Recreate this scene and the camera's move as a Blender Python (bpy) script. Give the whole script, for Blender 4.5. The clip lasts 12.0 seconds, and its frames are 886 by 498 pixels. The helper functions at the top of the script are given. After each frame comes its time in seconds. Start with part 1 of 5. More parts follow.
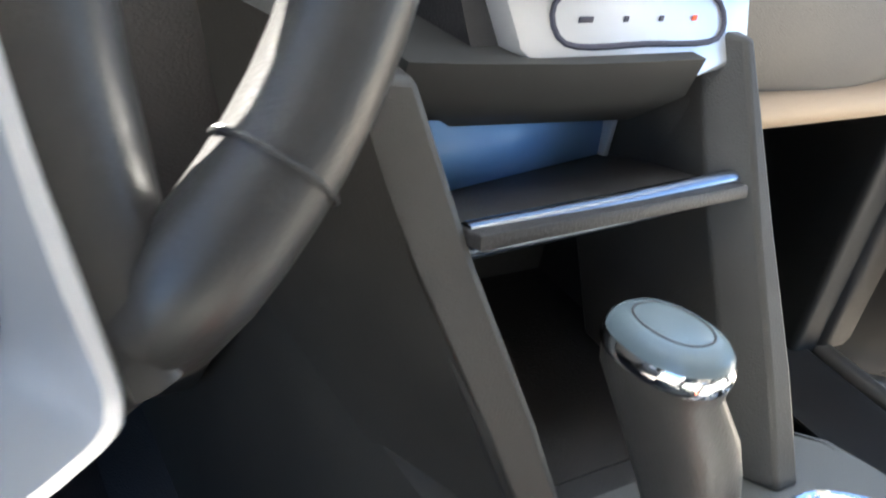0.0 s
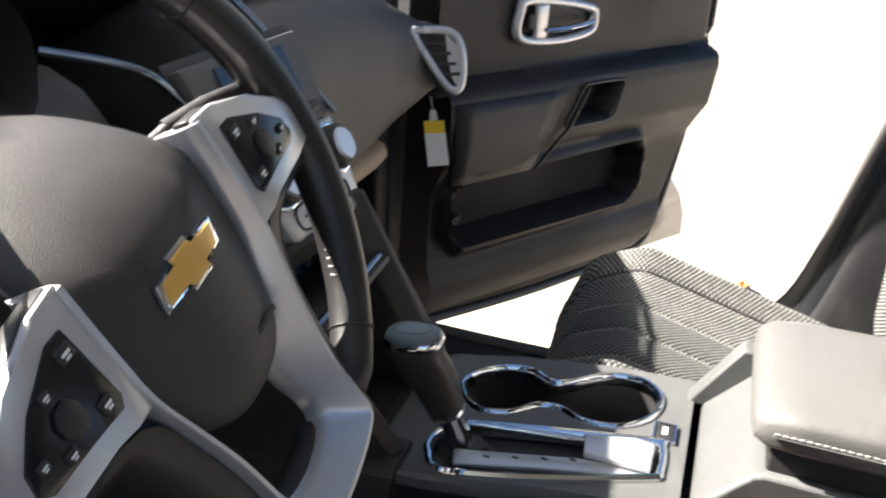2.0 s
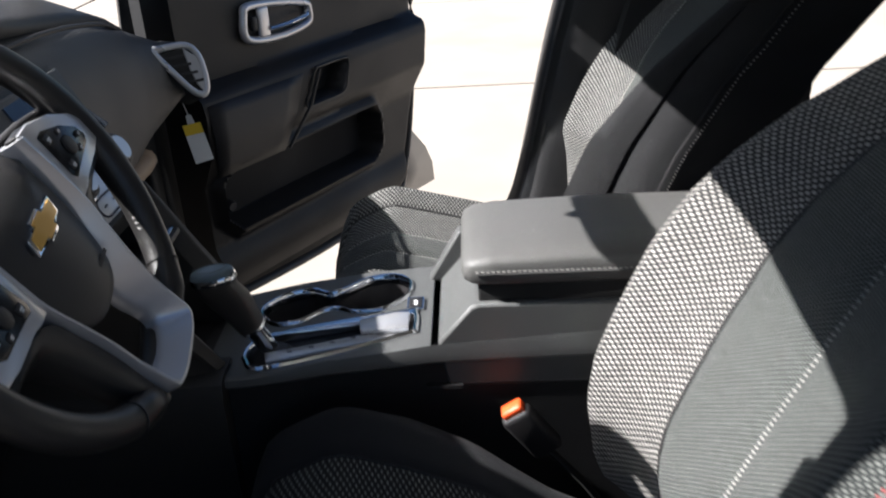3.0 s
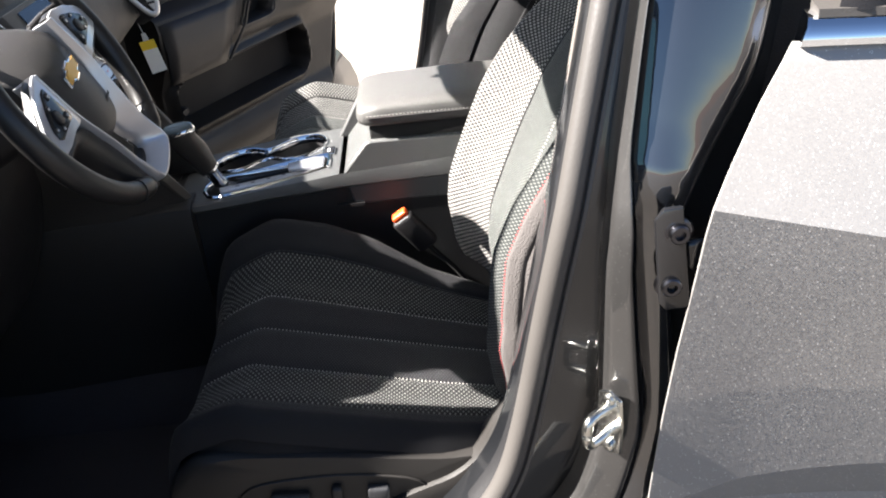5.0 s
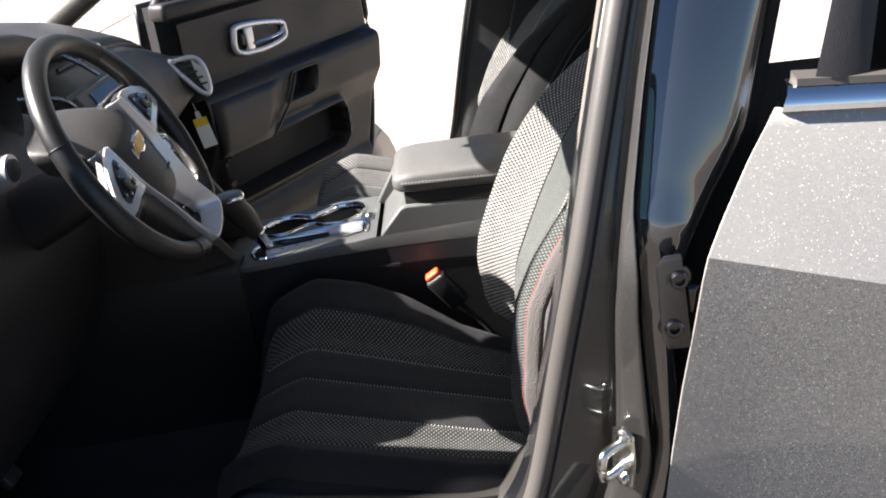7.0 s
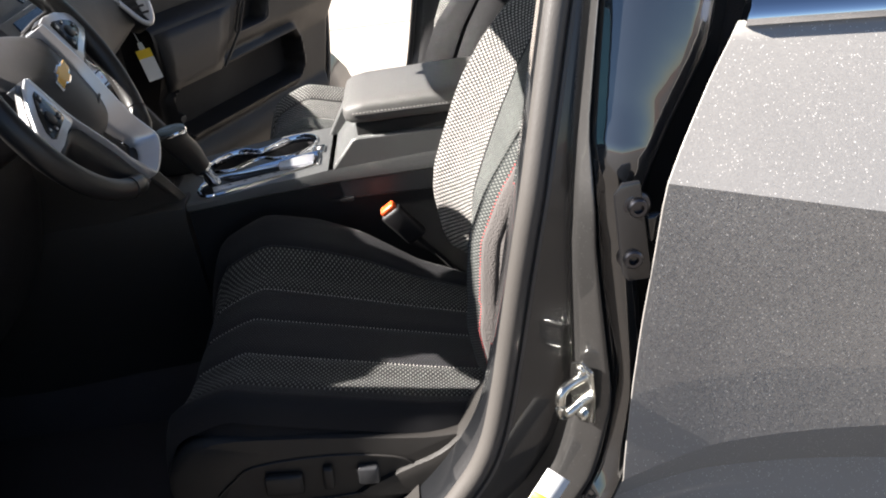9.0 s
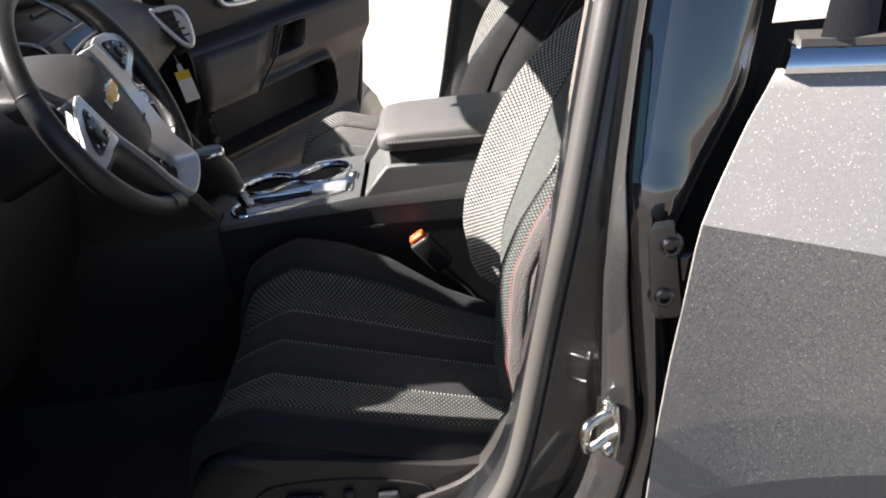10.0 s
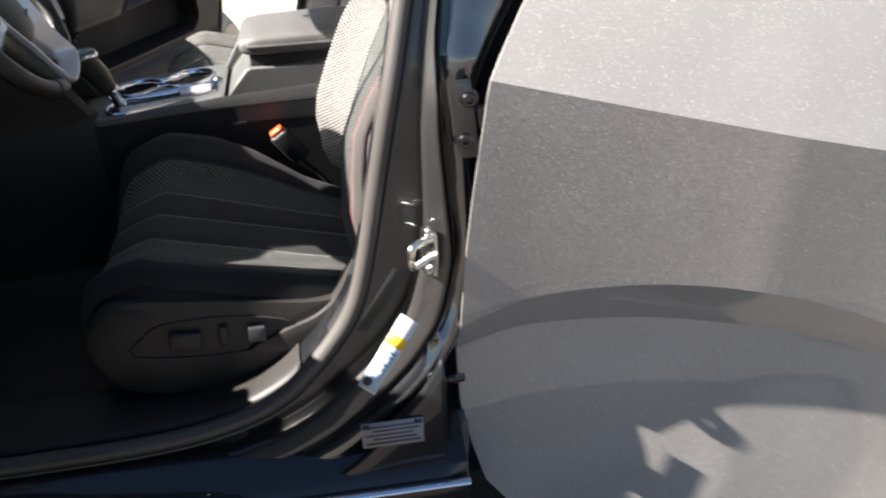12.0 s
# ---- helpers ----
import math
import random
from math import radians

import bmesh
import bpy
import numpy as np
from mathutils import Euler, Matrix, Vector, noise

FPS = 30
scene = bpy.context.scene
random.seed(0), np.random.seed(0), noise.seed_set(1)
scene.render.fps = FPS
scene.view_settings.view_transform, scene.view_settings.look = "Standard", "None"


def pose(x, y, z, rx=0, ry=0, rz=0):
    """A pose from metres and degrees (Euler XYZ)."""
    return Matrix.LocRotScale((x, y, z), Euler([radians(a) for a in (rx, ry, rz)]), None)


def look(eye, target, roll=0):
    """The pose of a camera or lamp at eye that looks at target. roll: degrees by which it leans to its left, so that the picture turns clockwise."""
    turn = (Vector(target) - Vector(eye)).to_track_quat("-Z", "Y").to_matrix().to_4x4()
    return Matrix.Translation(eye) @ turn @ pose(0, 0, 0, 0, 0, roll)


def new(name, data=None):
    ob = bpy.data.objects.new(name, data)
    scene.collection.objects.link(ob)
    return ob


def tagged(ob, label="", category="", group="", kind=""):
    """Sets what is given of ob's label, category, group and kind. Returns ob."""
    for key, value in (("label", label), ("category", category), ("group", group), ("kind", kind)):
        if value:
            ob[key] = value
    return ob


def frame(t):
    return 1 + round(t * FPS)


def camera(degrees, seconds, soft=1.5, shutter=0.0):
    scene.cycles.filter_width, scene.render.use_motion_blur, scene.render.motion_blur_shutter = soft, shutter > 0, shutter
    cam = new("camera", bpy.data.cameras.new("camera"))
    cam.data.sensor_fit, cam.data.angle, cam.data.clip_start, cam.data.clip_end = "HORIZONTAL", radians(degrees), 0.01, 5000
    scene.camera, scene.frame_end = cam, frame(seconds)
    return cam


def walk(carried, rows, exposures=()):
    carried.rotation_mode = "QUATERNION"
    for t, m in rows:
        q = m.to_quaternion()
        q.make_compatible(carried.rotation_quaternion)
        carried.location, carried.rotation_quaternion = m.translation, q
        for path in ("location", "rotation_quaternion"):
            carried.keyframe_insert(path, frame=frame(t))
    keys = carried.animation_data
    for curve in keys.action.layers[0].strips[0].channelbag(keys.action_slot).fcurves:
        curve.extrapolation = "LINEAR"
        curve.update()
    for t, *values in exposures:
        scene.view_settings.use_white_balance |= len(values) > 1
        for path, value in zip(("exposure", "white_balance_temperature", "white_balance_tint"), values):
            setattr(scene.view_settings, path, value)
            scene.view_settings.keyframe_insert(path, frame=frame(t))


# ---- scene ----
cam = camera(53.0, 12.0, soft=1.9, shutter=0.25)
PATH = [
    (0, (-0.327, 0.242, 1.194), (0.688, 1.62, 0.159), 11.2),
    (0.2, (-0.372, 0.226, 1.19), (0.711, 1.553, 0.158), 10.7),
    (0.5, (-0.431, 0.206, 1.184), (0.756, 1.436, 0.145), 10.2),
    (1, (-0.553, 0.198, 1.251), (0.849, 1.265, 0.304), 6.1),
    (1.5, (-0.681, 0.196, 1.353), (0.89, 0.982, 0.396), 5.3),
    (2, (-0.78, 0.19, 1.431), (0.957, 0.716, 0.59), 4.6),
    (2.5, (-0.892, 0.167, 1.483), (0.917, 0.351, 0.65), 3.2),
    (3, (-1.087, 0.081, 1.493), (0.72, 0.163, 0.639), -3.4),
    (3.2, (-1.172, 0.032, 1.497), (0.605, 0.124, 0.584), -3.5),
    (4.8, (-1.562, -0.015, 1.544), (0.183, 0.037, 0.568), -6.8),
    (5, (-1.601, -0.023, 1.538), (0.148, -0.03, 0.567), -5.6),
    (5.5, (-1.671, -0.024, 1.546), (0.093, 0.019, 0.605), -5.8),
    (6, (-1.7, -0.027, 1.554), (0.115, 0.038, 0.718), -6.9),
    (6.5, (-1.709, -0.027, 1.564), (0.103, 0.027, 0.72), -6.1),
    (6.7, (-1.713, -0.033, 1.563), (0.112, 0.032, 0.748), -6.9),
    (8.3, (-1.7, -0.046, 1.534), (0.105, 0.016, 0.676), -5.9),
    (8.5, (-1.685, -0.05, 1.522), (0.089, -0.004, 0.6), -5.9),
    (9, (-1.659, -0.061, 1.531), (0.098, -0.048, 0.575), -7.5),
    (9.5, (-1.637, -0.04, 1.549), (0.156, -0.003, 0.664), -5.3),
    (10, (-1.675, -0.042, 1.541), (0.114, 0.003, 0.649), -5.4),
    (10.5, (-1.731, -0.053, 1.523), (0.047, -0.015, 0.608), -5.7),
    (11, (-1.771, -0.059, 1.526), (-0.007, -0.035, 0.582), -5.6),
    (11.5, (-1.884, -0.051, 1.522), (-0.116, -0.079, 0.588), -3.5),
    (12, (-1.999, -0.057, 1.54), (-0.282, -0.295, 0.543), -2.3),
]
EXPOSURES = [(0.0, 5.02, 6300, 6), (0.5, 5.12, 6300, 6), (1.0, 4.88, 6600, 9), (1.5, 3.70, 6500, 10), (2.0, 2.70, 6500, 10), (2.5, 2.00, 6150, 12), (3.0, 1.70, 5950, 11), (5.0, 2.75, 6300, 12), (6.5, 2.42, 6300, 12), (8.5, 2.32, 6350, 12), (10.0, 2.25, 6350, 12), (11.0, 2.10, 6350, 12), (11.5, 2.00, 6350, 12), (12.0, 2.38, 6400, 12)]
walk(cam, [(t, look(eye, target, roll)) for t, eye, target, roll in PATH], EXPOSURES)

# ---- world ----
SUN = Vector((-0.085, 1.0, 0.85)).normalized()
world = bpy.data.worlds.new("world")
scene.world = world
world.use_nodes = True
wn = world.node_tree.nodes
sky = wn.new("ShaderNodeTexSky")
sky.sky_type, sky.sun_disc = "NISHITA", False
sky.sun_elevation = math.asin(SUN.z)
sky.altitude = 2000
sky.dust_density, sky.ozone_density = 0.3, 2.2
sky.sun_rotation = math.atan2(SUN.x, SUN.y)
world.node_tree.links.new(sky.outputs[0], wn["Background"].inputs[0])
wn["Background"].inputs[1].default_value = 0.028
lamp = bpy.data.lights.new("sun", "SUN")
lamp.energy, lamp.angle, lamp.color = 5.0, radians(0.53), (1.0, 0.93, 0.84)
sun = new("sun", lamp)
sun.matrix_world = look((0, 0, 0), -SUN) 


# ---- materials ----
def mat(name, color, rough=0.5, metal=0.0, grain=0.0, size=200.0, vary=0.12, stain=4.0, coat=0.0, sheen=0.0):
    """A surface with two scales of change: fine grain in relief, broad stains in colour and gloss."""
    m = bpy.data.materials.new(name)
    m.use_nodes = True
    nt = m.node_tree
    b = nt.nodes["Principled BSDF"]
    b.inputs["Metallic"].default_value = metal
    b.inputs["Coat Weight"].default_value = coat
    b.inputs["Sheen Weight"].default_value = sheen
    tc = nt.nodes.new("ShaderNodeTexCoord")
    big = nt.nodes.new("ShaderNodeTexNoise")
    big.inputs["Scale"].default_value, big.inputs["Detail"].default_value = stain, 6
    nt.links.new(tc.outputs["Object"], big.inputs["Vector"])
    ramp = nt.nodes.new("ShaderNodeMapRange")
    ramp.inputs[1].default_value, ramp.inputs[2].default_value = 0.3, 0.7
    ramp.inputs[3].default_value, ramp.inputs[4].default_value = 1 - vary, 1 + vary
    nt.links.new(big.outputs["Fac"], ramp.inputs[0])
    mul = nt.nodes.new("ShaderNodeVectorMath")
    mul.operation = "SCALE"
    mul.inputs[0].default_value = color
    nt.links.new(ramp.outputs[0], mul.inputs["Scale"])
    nt.links.new(mul.outputs[0], b.inputs["Base Color"])
    rr = nt.nodes.new("ShaderNodeMapRange")
    rr.inputs[1].default_value, rr.inputs[2].default_value = 0.3, 0.7
    rr.inputs[3].default_value, rr.inputs[4].default_value = max(rough * 0.85, 0.02), min(rough * 1.15, 1)
    nt.links.new(big.outputs["Fac"], rr.inputs[0])
    nt.links.new(rr.outputs[0], b.inputs["Roughness"])
    if grain:
        fine = nt.nodes.new("ShaderNodeTexNoise")
        fine.inputs["Scale"].default_value, fine.inputs["Detail"].default_value = size, 3
        nt.links.new(tc.outputs["Object"], fine.inputs["Vector"])
        bump = nt.nodes.new("ShaderNodeBump")
        bump.inputs["Strength"].default_value, bump.inputs["Distance"].default_value = grain, 0.002
        nt.links.new(fine.outputs["Fac"], bump.inputs["Height"])
        nt.links.new(bump.outputs[0], b.inputs["Normal"])
    return m


def mesh_cloth(name, dark, light, cell, dot=0.30, tall=0.72):
    """Knitted seat cloth: rows of light oval dots, staggered, raised over a dark base."""
    m = bpy.data.materials.new(name)
    m.use_nodes = True
    nt = m.node_tree
    b = nt.nodes["Principled BSDF"]
    b.inputs["Roughness"].default_value, b.inputs["Sheen Weight"].default_value = 0.85, 0.04

    def vec(op, a, value):
        n = nt.nodes.new("ShaderNodeVectorMath")
        n.operation = op
        nt.links.new(a, n.inputs[0])
        if value is not None:
            n.inputs[1].default_value = value
        return n

    uv = nt.nodes.new("ShaderNodeUVMap")
    place = vec("MULTIPLY", uv.outputs[0], (1 / cell, 1 / (cell * tall), 0)).outputs[0]
    ends = []
    for shift in (0.0, 0.5):
        p = vec("ADD", place, (shift, shift, 0)).outputs[0]
        p = vec("FRACTION", p, None).outputs[0]
        p = vec("SUBTRACT", p, (0.5, 0.5, 0)).outputs[0]
        p = vec("MULTIPLY", p, (0.82, 1.0, 0)).outputs[0]
        ends.append(vec("LENGTH", p, None).outputs["Value"])
    low = nt.nodes.new("ShaderNodeMath")
    low.operation = "MINIMUM"
    nt.links.new(ends[0], low.inputs[0])
    nt.links.new(ends[1], low.inputs[1])
    rise = nt.nodes.new("ShaderNodeMapRange")
    rise.interpolation_type = "SMOOTHSTEP"
    rise.inputs[1].default_value, rise.inputs[2].default_value = dot + 0.07, dot - 0.09
    nt.links.new(low.outputs[0], rise.inputs[0])
    fuzz = nt.nodes.new("ShaderNodeTexNoise")
    fuzz.inputs["Scale"].default_value, fuzz.inputs["Detail"].default_value = 0.6, 5
    nt.links.new(place, fuzz.inputs["Vector"])
    tone = nt.nodes.new("ShaderNodeMapRange")
    tone.inputs[1].default_value, tone.inputs[2].default_value, tone.inputs[3].default_value, tone.inputs[4].default_value = 0.3, 0.7, 0.72, 1.2
    nt.links.new(fuzz.outputs["Fac"], tone.inputs[0])
    bright = nt.nodes.new("ShaderNodeVectorMath")
    bright.operation = "SCALE"
    bright.inputs[0].default_value = light
    nt.links.new(tone.outputs[0], bright.inputs["Scale"])
    mix = nt.nodes.new("ShaderNodeMix")
    mix.data_type = "RGBA"
    mix.inputs[6].default_value = (*dark, 1)
    nt.links.new(rise.outputs[0], mix.inputs[0])
    nt.links.new(bright.outputs[0], mix.inputs[7])
    nt.links.new(mix.outputs[2], b.inputs["Base Color"])
    bump = nt.nodes.new("ShaderNodeBump")
    bump.inputs["Strength"].default_value, bump.inputs["Distance"].default_value = 0.6, 0.002
    nt.links.new(rise.outputs[0], bump.inputs["Height"])
    nt.links.new(bump.outputs[0], b.inputs["Normal"])
    return m


def flake_paint(name, color, fleck, rough, metal=0.9, scale=820.0, coat_ior=1.6):
    """Metallic car paint: flakes that lean at random in a dark base, under clear lacquer."""
    m = mat(name, color, rough, metal, vary=0.06, coat=1.0)
    nt = m.node_tree
    b = nt.nodes["Principled BSDF"]
    b.inputs["Coat Roughness"].default_value = 0.03
    b.inputs["Coat IOR"].default_value = coat_ior
    tc = nt.nodes["Texture Coordinate"]
    geo = nt.nodes.new("ShaderNodeNewGeometry")
    total = geo.outputs["Normal"]
    tint = None
    for size, lean in ((scale, fleck), (scale * 0.42, fleck * 0.15)):
        vo = nt.nodes.new("ShaderNodeTexVoronoi")
        vo.inputs["Scale"].default_value = size
        nt.links.new(tc.outputs["Object"], vo.inputs["Vector"])
        mid = nt.nodes.new("ShaderNodeVectorMath")
        mid.operation = "SUBTRACT"
        mid.inputs[1].default_value = (0.5, 0.5, 0.5)
        nt.links.new(vo.outputs["Color"], mid.inputs[0])
        add = nt.nodes.new("ShaderNodeVectorMath")
        add.operation = "MULTIPLY_ADD"
        add.inputs[1].default_value = (lean, lean, lean)
        nt.links.new(mid.outputs[0], add.inputs[0])
        nt.links.new(total, add.inputs[2])
        total = add.outputs[0]
        tint = tint or vo
    unit = nt.nodes.new("ShaderNodeVectorMath")
    unit.operation = "NORMALIZE"
    nt.links.new(total, unit.inputs[0])
    nt.links.new(unit.outputs[0], b.inputs["Normal"])
    # a few flakes are far brighter than the rest
    sep = nt.nodes.new("ShaderNodeSeparateColor")
    nt.links.new(tint.outputs["Color"], sep.inputs[0])
    spark = nt.nodes.new("ShaderNodeMapRange")
    spark.inputs[1].default_value, spark.inputs[2].default_value = 0.972, 1.0
    spark.inputs[3].default_value, spark.inputs[4].default_value = 1.0, 1.0 + 17.0 * fleck
    nt.links.new(sep.outputs[1], spark.inputs[0])
    gain = nt.nodes.new("ShaderNodeVectorMath")
    gain.operation = "SCALE"
    nt.links.new(b.inputs["Base Color"].links[0].from_socket, gain.inputs[0])
    nt.links.new(spark.outputs[0], gain.inputs["Scale"])
    nt.links.new(gain.outputs[0], b.inputs["Base Color"])
    return m


def glass(name, color, rough=0.0):
    m = bpy.data.materials.new(name)
    m.use_nodes = True
    nt = m.node_tree
    b = nt.nodes["Principled BSDF"]
    b.inputs["Base Color"].default_value = (*color, 1)
    b.inputs["Roughness"].default_value, b.inputs["Transmission Weight"].default_value, b.inputs["IOR"].default_value = rough, 1.0, 1.02
    return m


def side_glass(name, color, gloss):
    """Clear tinted pane: it lets the sun through, coloured, and mirrors a little."""
    m = bpy.data.materials.new(name)
    m.use_nodes = True
    nt = m.node_tree
    nt.nodes.remove(nt.nodes["Principled BSDF"])
    a, b, mix = nt.nodes.new("ShaderNodeBsdfTransparent"), nt.nodes.new("ShaderNodeBsdfGlossy"), nt.nodes.new("ShaderNodeMixShader")
    a.inputs["Color"].default_value = (*color, 1)
    b.inputs["Roughness"].default_value = 0.01
    mix.inputs[0].default_value = gloss
    nt.links.new(a.outputs[0], mix.inputs[1])
    nt.links.new(b.outputs[0], mix.inputs[2])
    nt.links.new(mix.outputs[0], nt.nodes["Material Output"].inputs["Surface"])
    return m


PANE = side_glass("green_side_glass", (0.62, 0.74, 0.66), 0.06)
ASPHALT = mat("worn_asphalt", (0.075, 0.066, 0.057), 0.9, grain=0.8, size=150, vary=0.25, stain=2.5)
PAINT = flake_paint("metallic_paint", (0.345, 0.33, 0.31), 0.085, 0.5, 0.12, scale=880.0)
JAMB = flake_paint("jamb_paint", (0.010, 0.011, 0.013), 0.03, 0.4, 0.3, coat_ior=1.45)
GLOSS = flake_paint("gloss_black_paint", (0.010, 0.012, 0.016), 0.02, 0.4, 0.3, coat_ior=2.2)
GRIT = flake_paint("satin_jamb_paint", (0.036, 0.035, 0.034), 0.06, 0.5, 0.4)
PLASTIC = mat("dark_plastic", (0.024, 0.022, 0.020), 0.5, grain=0.25, size=900)
PANEL = mat("grey_dash_plastic", (0.043, 0.044, 0.047), 0.55, grain=0.3, size=700)
PILLAR = mat("black_pillar_plastic", (0.008, 0.008, 0.009), 0.6, grain=0.3, size=600)
SOFT = mat("black_soft_plastic", (0.015, 0.014, 0.015), 0.5, grain=0.3, size=600)
LEATHER = mat("grey_vinyl", (0.082, 0.081, 0.078), 0.5, grain=0.35, size=450)
RIM = mat("black_wheel_leather", (0.019, 0.018, 0.018), 0.38, grain=0.12, size=700)
SILVER = mat("satin_silver_paint", (0.60, 0.60, 0.62), 0.30, 0.65, vary=0.03)
DOOR = mat("dark_door_plastic", (0.0118, 0.0098, 0.0083), 0.55, grain=0.25, size=900)
DARKCHROME = mat("dark_chrome", (0.26, 0.29, 0.34), 0.22, 1.0, vary=0.04)
CHROME = mat("chrome", (0.85, 0.87, 0.9), 0.06, 1.0, vary=0.02)
RUBBER = mat("black_rubber", (0.075, 0.070, 0.065), 0.45, grain=0.15, size=300)
CARPET = mat("dark_carpet", (0.045, 0.040, 0.042), 0.95, grain=0.9, size=500, vary=0.3)
CONCRETE = mat("pale_concrete", (0.38, 0.335, 0.285), 0.85, grain=0.5, size=120, vary=0.10, stain=1.3)
CLOTH = mat("dark_cloth", (0.007, 0.007, 0.009), 0.9, grain=0.5, size=900, sheen=0.03)
# Bolster cloth blackened: the passenger bolsters' shade is put into its colour.
SHADED_CLOTH = mat("shaded_bolster_cloth", (0.006, 0.006, 0.007), 0.95, grain=0.6, size=900)
KNIT = mesh_cloth("dotted_knit", (0.012, 0.012, 0.012), (0.30, 0.285, 0.265), 0.0118, dot=0.22)
# Darker copies of KNIT and WEAVE: the driver cushion's shade is in their colour.
SHADED_KNIT = mesh_cloth("shaded_dotted_knit", (0.004, 0.004, 0.005), (0.19, 0.195, 0.18), 0.0112, dot=0.17)
SHADED_WEAVE = mesh_cloth("shaded_weave", (0.006, 0.006, 0.008), (0.022, 0.022, 0.026), 0.0070, dot=0.2)
WEAVE = mesh_cloth("grey_weave", (0.014, 0.017, 0.016), (0.12, 0.126, 0.117), 0.0066, dot=0.21, tall=0.9)
FINE_KNIT = mesh_cloth("fine_dotted_knit", (0.012, 0.012, 0.012), (0.24, 0.235, 0.22), 0.0105, dot=0.21)
COARSE_WEAVE = mesh_cloth("coarse_weave", (0.012, 0.014, 0.013), (0.15, 0.155, 0.145), 0.0098, dot=0.20, tall=0.9)
BOLSTER = mat("charcoal_bolster_cloth", (0.085, 0.077, 0.073), 0.9, grain=0.9, size=420, sheen=0.03)
WINDOW = glass("window_glass", (0.78, 0.82, 0.80))
TINT = glass("tinted_glass", (0.18, 0.20, 0.20))
GOLD = mat("gold_paint", (0.72, 0.42, 0.10), 0.35, 0.3, vary=0.05)
WHITE = mat("white_card", (0.75, 0.76, 0.76), 0.6, vary=0.04)
YELLOW = mat("yellow_print", (0.85, 0.6, 0.03), 0.6, vary=0.04)
INK = mat("dark_print", (0.03, 0.03, 0.05), 0.6)
BLUEPRINT = mat("pale_blue_print", (0.45, 0.6, 0.75), 0.6)
ORANGE = mat("orange_button", (0.85, 0.10, 0.02), 0.4)
STEEL = mat("zinc_steel", (0.7, 0.7, 0.66), 0.25, 1.0, vary=0.1, stain=60)
BLACKM = mat("black_painted_steel", (0.012, 0.012, 0.013), 0.2, 0.0, coat=0.6)
ZINC = mat("black_zinc", (0.09, 0.09, 0.10), 0.28, 1.0, vary=0.1)
# Near-black; in recesses and gaps this colour stands for the shade.
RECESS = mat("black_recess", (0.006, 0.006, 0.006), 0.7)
LEAF = mat("dry_leaf", (0.45, 0.17, 0.03), 0.7)
STITCH = mat("pale_thread", (0.35, 0.34, 0.32), 0.8)


# ---- building blocks ----
def root(name, at, label, category, group="", kind=""):
    ob = new(name)
    ob.empty_display_size = 0.05
    ob.location = at
    return tagged(ob, label, category, group, kind)


def base_of(parent):
    while parent is not None and parent.parent is not None:
        parent = parent.parent
    return parent.location.copy() if parent is not None else Vector()


def part(name, bm, material, parent=None, label="", smooth=True, subsurf=0, solid=0.0, bevel=0.0, angle=40):
    """Links a bmesh, whose points are in the world, as one mesh object under a thing or a part."""
    bmesh.ops.recalc_face_normals(bm, faces=bm.faces[:])
    me = bpy.data.meshes.new(name)
    bm.transform(Matrix.Translation(-base_of(parent)))
    for f in bm.faces:
        f.smooth = smooth
    if smooth and not subsurf:
        for e in bm.edges:
            if len(e.link_faces) == 2 and e.calc_face_angle(0) > radians(angle):
                e.smooth = False
    bm.to_mesh(me)
    bm.free()
    me.materials.append(material)
    ob = new(name, me)
    ob.parent = parent
    if label:
        ob["label"] = label
    if solid:
        mod = ob.modifiers.new("thick", "SOLIDIFY")
        mod.thickness, mod.offset = solid, 0
    if bevel:
        mod = ob.modifiers.new("edge", "BEVEL")
        mod.width, mod.segments, mod.limit_method, mod.angle_limit = bevel, 2, "ANGLE", radians(35)
    if subsurf:
        mod = ob.modifiers.new("round", "SUBSURF")
        mod.levels = mod.render_levels = subsurf
    return ob


def rbox(c, s, r=0.01, m=None, seg=3, bm=None):
    """A box with rounded edges, centre c and size s, turned by the matrix m about its centre."""
    own = bmesh.new()
    bmesh.ops.create_cube(own, size=1.0)
    for v in own.verts:
        v.co = Vector((v.co.x * s[0], v.co.y * s[1], v.co.z * s[2]))
    if r:
        bmesh.ops.bevel(own, geom=own.edges[:], offset=min(r, 0.49 * min(s)), segments=seg, affect="EDGES", profile=0.5)
    own.transform(Matrix.Translation(c) @ (m or Matrix()))
    if bm is None:
        return own
    me = bpy.data.meshes.new("tmp")
    own.to_mesh(me)
    own.free()
    bm.from_mesh(me)
    bpy.data.meshes.remove(me)
    return bm


def loft(rings, cap=True, loop=True, bm=None, end=False):
    """A skin over rings of equal count; loop: each ring is closed; end: the last ring joins the first."""
    bm = bm or bmesh.new()
    rows = [[bm.verts.new(p) for p in ring] for ring in rings]
    n = len(rows[0])
    pairs = list(zip(rows, rows[1:])) + ([(rows[-1], rows[0])] if end else [])
    for a, b in pairs:
        for i in range(n if loop else n - 1):
            j = (i + 1) % n
            bm.faces.new((a[i], a[j], b[j], b[i]))
    if cap and loop and not end:
        bm.faces.new(rows[0][::-1])
        bm.faces.new(rows[-1])
    return bm


